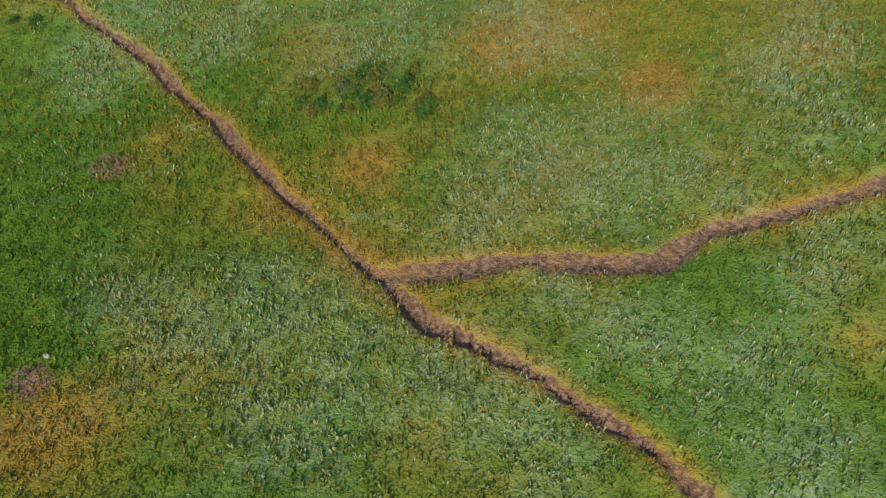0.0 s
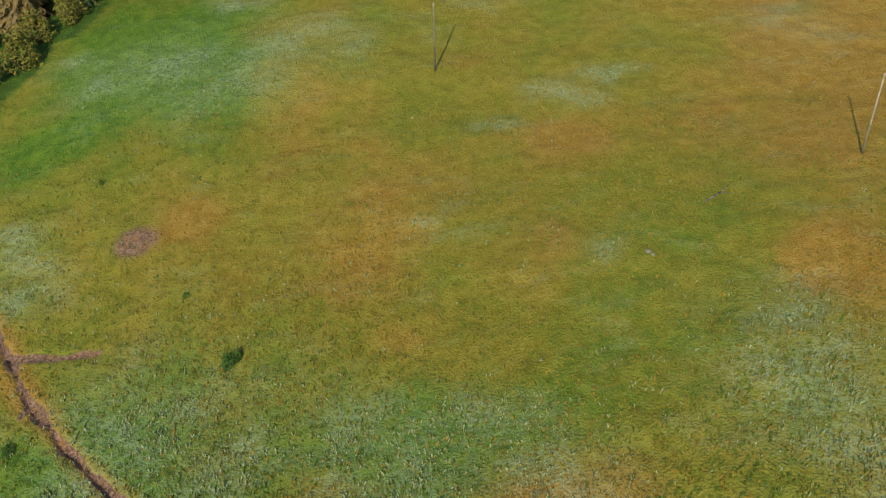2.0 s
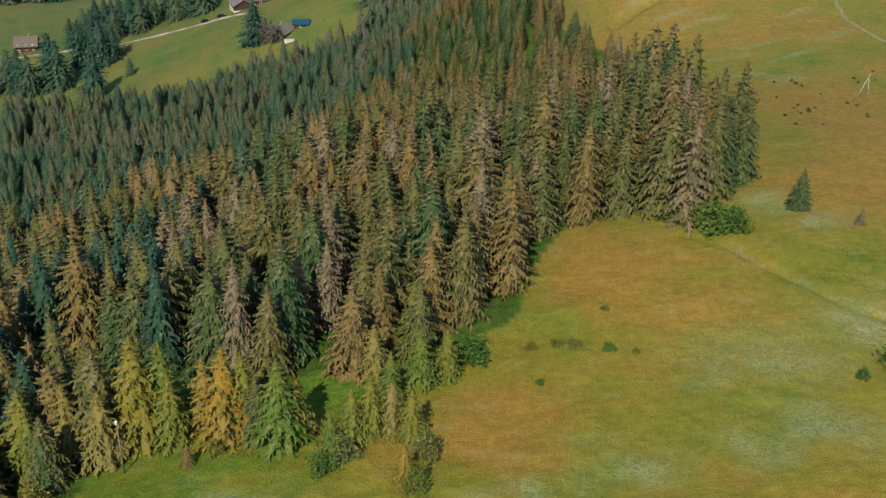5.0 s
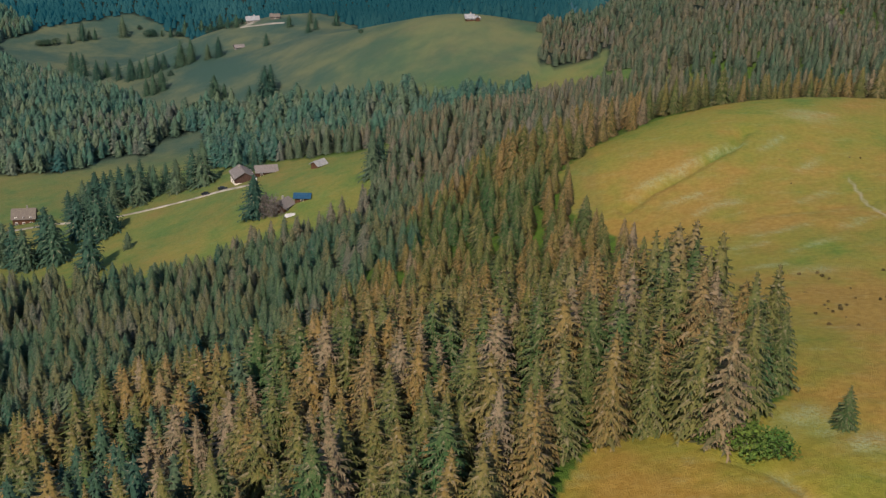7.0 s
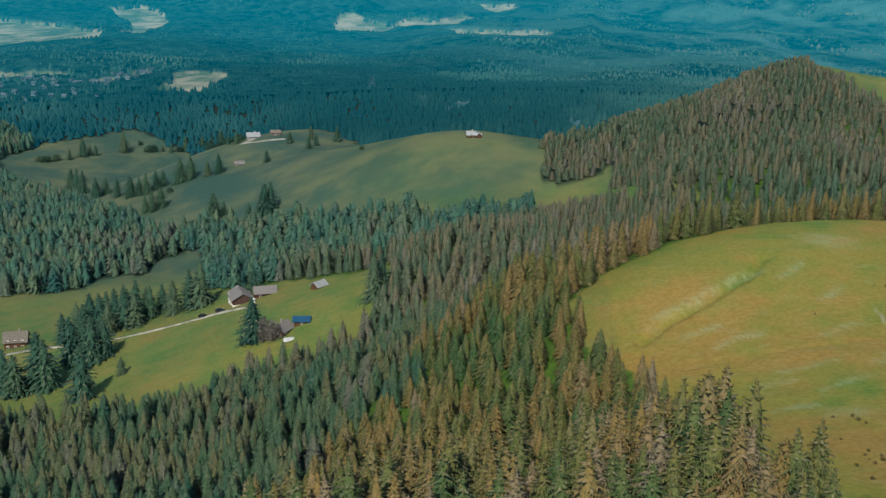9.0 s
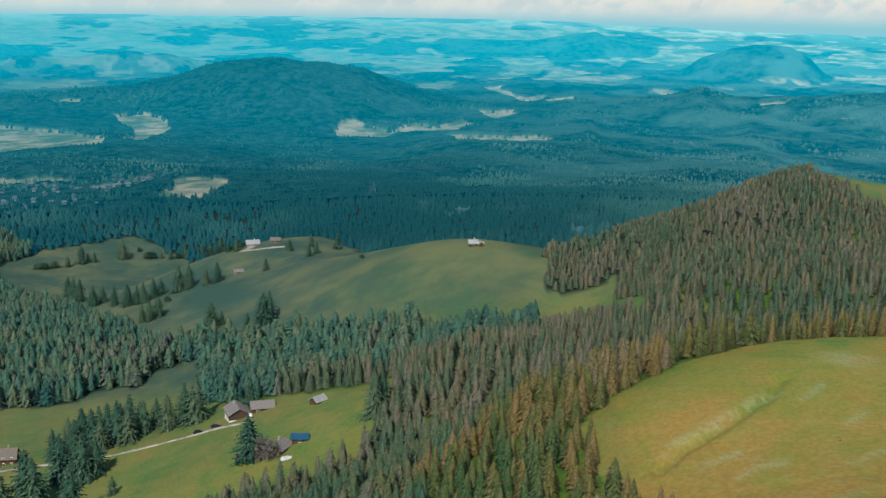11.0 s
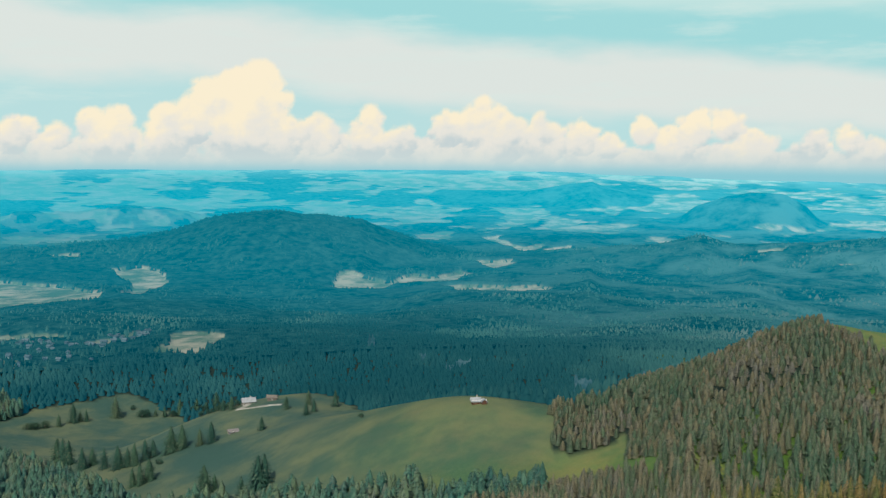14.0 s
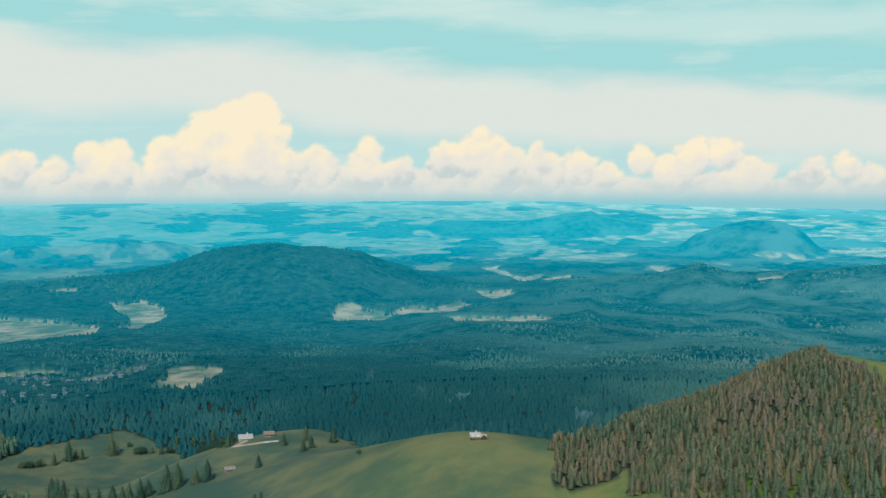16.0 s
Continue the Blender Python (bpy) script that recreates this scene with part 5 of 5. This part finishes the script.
house("field_barn", -181, 891, 5, 6.5, 4.5, 2.6, 1.5, ROOF_TAN, ROOF_TAN, "small tan wooden barn on the far pasture", None, 1, 1, True, False, "barn")
house("ruined_hut", -192, 822, 30, 6, 4.5, 1.8, 1.3, STONE, ROOF_GREY, "grey stone hut on the pasture", None, 1, 1, True, False, "hut")


# white tarpaulin over stacked wood
def tarp_heap(x, y):
    ob = new("covered_woodpile")
    ob.matrix_world = pose(x, y, at_ground(x, y), 0, 0, 25)
    bm = bmesh.new()
    bmesh.ops.create_grid(bm, x_segments=14, y_segments=8, size=1)
    for v in bm.verts:
        u, w = v.co.x, v.co.y
        v.co = Vector((u * 2.3, w * 1.1, 1.1 * (1 - abs(w) ** 3) * (1 - u ** 8) + 0.12 * math.sin(7 * u + 3 * w)))
    bmesh.ops.solidify(bm, geom=bm.faces[:], thickness=0.05)
    part("tarpaulin", bm, TARP, ob, "white creased tarpaulin", True)
    for i in range(6):
        bm = bmesh.new()
        rod(bm, (-1.8 + i * 0.7, -0.8, 0.24), (-1.8 + i * 0.7, 0.8, 0.24), 0.22, 0.2, 8)
        part("log", bm, BARK, ob)
    tagged(ob, "white tarpaulin over a long woodpile", "woodpile")


tarp_heap(-85.5, 463.5)


def car(x, y, turn, paint, label):
    ob = new("car")
    ob.matrix_world = pose(x, y, at_ground(x, y), 0, 0, turn)
    bm = bmesh.new()
    box(bm, (4.2, 1.75, 0.62), (0, 0, 0.62), bevel=0.14)
    box(bm, (2.3, 1.55, 0.6), (-0.2, 0, 1.15), bevel=0.2)
    part("body", bm, paint, ob)
    bm = bmesh.new()
    box(bm, (1.7, 1.6, 0.34), (-0.2, 0, 1.18), bevel=0.04)
    part("side_windows", bm, PANE, ob)
    for sx in (-1.3, 1.3):
        for sy in (-0.85, 0.85):
            bm = bmesh.new()
            rod(bm, (sx, sy - 0.1, 0.32), (sx, sy + 0.1, 0.32), 0.32, 0.32, 14)
            part("wheel", bm, RUBBER, ob)
    tagged(ob, label, "car")


car(-127, 521, 10, CAR_PAINT, "dark parked car on the farm track")
car(-134, 519.5, 6, CAR_PAINT, "dark parked car on the farm track")
car(-113, 523, 100, CAR_PAINT_W, "white parked car beside the farmhouse")


# ---- far town, cliffs, clouds, sky ----
def far_house(x, y, w, turn):
    ob = new("far_house")
    ob.matrix_world = pose(x, y, float(land(np.array([x]), np.array([y]))[0]) + 5, 0, 0, turn)
    bm = bmesh.new()
    box(bm, (w, w * 0.7, w * 0.5 + 6), (0, 0, w * 0.25 - 3))
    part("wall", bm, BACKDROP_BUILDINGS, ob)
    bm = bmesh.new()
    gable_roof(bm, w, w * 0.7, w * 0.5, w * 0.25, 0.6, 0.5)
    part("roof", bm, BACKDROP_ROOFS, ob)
    tagged(ob, "small hazy house of the distant town", "house", "houses of the distant town")


rng = random.Random(5)
for _ in range(55):
    b = rng.uniform(-25.5, -18.4)
    d = rng.uniform(1250, 1330 - 28 * (b + 18.4)) if b < -20.5 else rng.uniform(1370, 1450)
    far_house(d * math.sin(radians(b)) - 7, d * math.cos(radians(b)) + 105, rng.uniform(3.5, 6.5), rng.uniform(0, 180))


def cliff(x, y, wide, tall, turn):
    bm = bmesh.new()
    bmesh.ops.create_grid(bm, x_segments=16, y_segments=12, size=0.5)
    for v in bm.verts:
        u, w = v.co.x, v.co.y + 0.5
        lump = noise.noise((u * 4 + x, w * 4, y)) * 0.12
        ragged = 0.85 + 0.5 * noise.noise((x * 0.37 + (3 if u > 0 else 9), w * 2.6, y))
        v.co = Vector((u * wide * ragged, (w * 0.5 + lump) * tall, w * tall * (0.8 + 1.2 * lump + 0.4 * noise.noise((u * 3.1, x, 2.0)))))
    for f in bm.faces:
        f.smooth = False
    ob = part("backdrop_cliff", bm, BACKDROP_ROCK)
    ob.matrix_world = pose(x, y, float(land(np.array([x]), np.array([y]))[0]) - 2, 0, 0, turn)
    tagged(ob, "pale eroded cliff showing between hazy woods", "cliff", "cliffs over the gorge", "structure")


for x, y, w, t in [(-62, 1215, 14, 14), (-73, 1213, 9, 10), (-106, 1262, 8, 14), (-170, 1350, 8, 20), (50, 1118, 16, 17), (112, 1140, 13, 18), (100, 1130, 9, 13)]:
    cliff(x, y, w, t, random.uniform(-15, 15))


# the large billows of the cumulus bank: bearing, elevation and radius in degrees
BILLOWS = [(-12.7, 3.01, 1.14), (-13.9, 2.48, 1.22), (-15.2, 2.24, 1.03), (-13.4, 1.23, 1.97), (-16.1, 1.2, 1.14), (-17.2, 1.41, 0.76), (-19.4, 1.27, 0.59), (-20.8, 0.88, 0.75), (-20.0, 0.09, 1.13), (-22.3, 0.39, 0.66),
           (-23.6, 0.64, 0.52), (-24.4, 0.27, 0.78), (-17.4, 0.24, 1.14), (-12.0, 0.35, 1.24), (-9.9, 0.48, 1.0), (-7.4, 1.27, 0.61), (-7.6, 0.16, 1.0), (-5.9, 0.17, 0.78), (-3.6, 0.79, 0.89), (-2.1, 0.97, 1.06)]
BILLOWS_EAST = [(-0.8, 0.42, 1.25), (1.1, 0.2, 1.17), (3.1, 0.38, 0.83), (4.4, 0.05, 0.66), (6.1, 0.61, 0.69), (7.5, 0.01, 0.99), (8.6, 0.84, 0.87), (10.0, 0.95, 0.87), (11.2, -0.43, 1.22), (14.0, 0.05, 0.72),
                (15.8, 0.21, 0.71), (16.8, -0.51, 1.1), (19.0, -0.2, 1.2), (21.5, 0.0, 1.3)]


def sky_curtain():
    rng = random.Random(9)
    puffs = [(b, e, r, 1.0) for b, e, r in BILLOWS + BILLOWS_EAST]
    for b, e, r in BILLOWS + BILLOWS_EAST:
        for _ in range(4):
            a = rng.uniform(-0.4, 3.5)
            q = r * rng.uniform(0.7, 1.02)
            puffs.append((b + math.cos(a) * q, e + math.sin(a) * q, r * rng.uniform(0.12, 0.45), 0.75))
        for _ in range(7):
            a, q = rng.uniform(0, 6.28), r * rng.uniform(0.1, 0.7)
            puffs.append((b + math.cos(a) * q, e + math.sin(a) * q, r * rng.uniform(0.25, 0.42), 1.6))
    deg = np.concatenate([np.linspace(-60, -27, 40), np.linspace(-26.9, 24.9, 330), np.linspace(25, 60, 40)])
    z = np.concatenate([np.linspace(-220, 520, 86), np.linspace(560, 1700, 10)])
    aa, zz = np.meshgrid(deg, z)
    b, zz = aa.ravel(), zz.ravel()
    el = np.degrees(np.arctan((zz - 83) / 4880))
    under, weight, tone = np.full(len(b), -3.0), np.full(len(b), 1e-4), np.full(len(b), 5e-5)
    for cb, ce, r, heavy in puffs:
        dist = np.hypot(b - cb, el - ce)
        under = np.maximum(under, (r - dist) / 0.45)
        w = heavy * np.clip(1 - (dist / (1.1 * r)) ** 2, 0, 1) ** 2
        weight += w
        # upper-left side of every puff marked brighter, as if lit from there
        tone += w * np.clip(0.5 + 0.5 * (0.85 * (el - ce) - 0.4 * (b - cb)) / r, 0, 1)
    v = np.stack([4880 * np.sin(np.radians(b)) - 7, 4880 * np.cos(np.radians(b)) + 105, zz], -1)
    bank = np.interp(b, [-26, -18, -6, 4, 6, 10, 13, 20], [0.35, 0.6, 0.5, 0.3, -0.1, 0.2, -0.3, 0.0]) + 0.5 * (value_noise(b, el, 1.1, 81) - 0.5)
    under = np.maximum(under, np.clip((bank - el) / 0.45, -3, 0.5))
    lift = np.clip((zz + 40) / 330, 0, 1.0)
    me = mesh_from("backdrop_sky", v, grid_faces(*aa.shape), {"under": under, "lift": lift, "round": tone / weight, "row": zz + 5.7 * (b + 5)}, smooth=True)
    me.materials.append(SKY)
    tagged(new("backdrop_sky", me), "pale turquoise summer sky with creamy cumulus and streaky high cloud", "sky", kind="structure")


sky_curtain()


# ---- grass of the spur meadow ----
def meadow_grass():
    rng = np.random.RandomState(8)
    n = 88000
    r = 22 + 120 * np.sqrt(rng.rand(n)) * rng.rand(n) ** 0.22
    a = np.radians(np.clip(rng.uniform(-31, 31, n) + rng.normal(0, 6, n), -44, 44))
    x, y = r * np.sin(a) + 2, r * np.cos(a) - 24
    drift = drift_amount(x, y)
    drift = np.maximum(drift, 0.15 * (value_noise(x, y, 7, 71) > 0.55))
    lush = 0.45 + 0.55 * value_noise(x, y, 12, 72)
    ok = (ditch_depth(x, y) < 0.05) & meadow_mask(x, y) & (rng.rand(n) < np.maximum(drift, lush)) & (rng.rand(n) < np.interp(y, [50, 85], [1, 0.55]))
    x, y, drift = x[ok], y[ok], drift[ok]
    n = len(x)
    z = ground_z(x, y)
    kind = np.where(rng.rand(n) < 0.75 * drift * np.interp(y, [60, 120], [1, 0.6]), 0.85, np.where(rng.rand(n) < np.clip(0.3 + 2.2 * dryness(x, y), 0.05, 0.97), 0.5, 0.15))
    V, T, K = [], [], []
    for blade in range(3):
        ang, h = rng.uniform(0, 6.28, n), rng.uniform(0.14, 0.34, n) * (1 + 0.3 * drift) * np.interp(y, [45, 80], [1, 0.65])
        w, leanx, leany = rng.uniform(0.02, 0.048, n), rng.uniform(-0.16, 0.16, n), rng.uniform(-0.16, 0.16, n)
        ox, oy = rng.uniform(-0.15, 0.15, n), rng.uniform(-0.15, 0.15, n)
        cx, cy = np.cos(ang) * w, np.sin(ang) * w
        p0 = np.stack([x + ox - cx, y + oy - cy, z - 0.03], -1)
        p1 = np.stack([x + ox + cx, y + oy + cy, z - 0.03], -1)
        p2 = np.stack([x + ox + leanx + cx, y + oy + leany + cy, z + h], -1)
        p3 = np.stack([x + ox + leanx - cx, y + oy + leany - cy, z + h * 0.92], -1)
        V.append(np.stack([p0, p1, p2, p3], 1).reshape(-1, 3))
        T.append(np.tile([0, 0, 1.0, 1.0], n))
        K.append(np.repeat(kind, 4))
    v = np.concatenate(V)
    me = mesh_from("meadow_grass", v, np.arange(len(v)).reshape(-1, 4), {"tip": np.concatenate(T), "kindof": np.concatenate(K)})
    me.materials.append(GRASS)
    tagged(new("meadow_grass", me), "tufted meadow grass with pale flowering heads", "grass", kind="stuff")


meadow_grass()
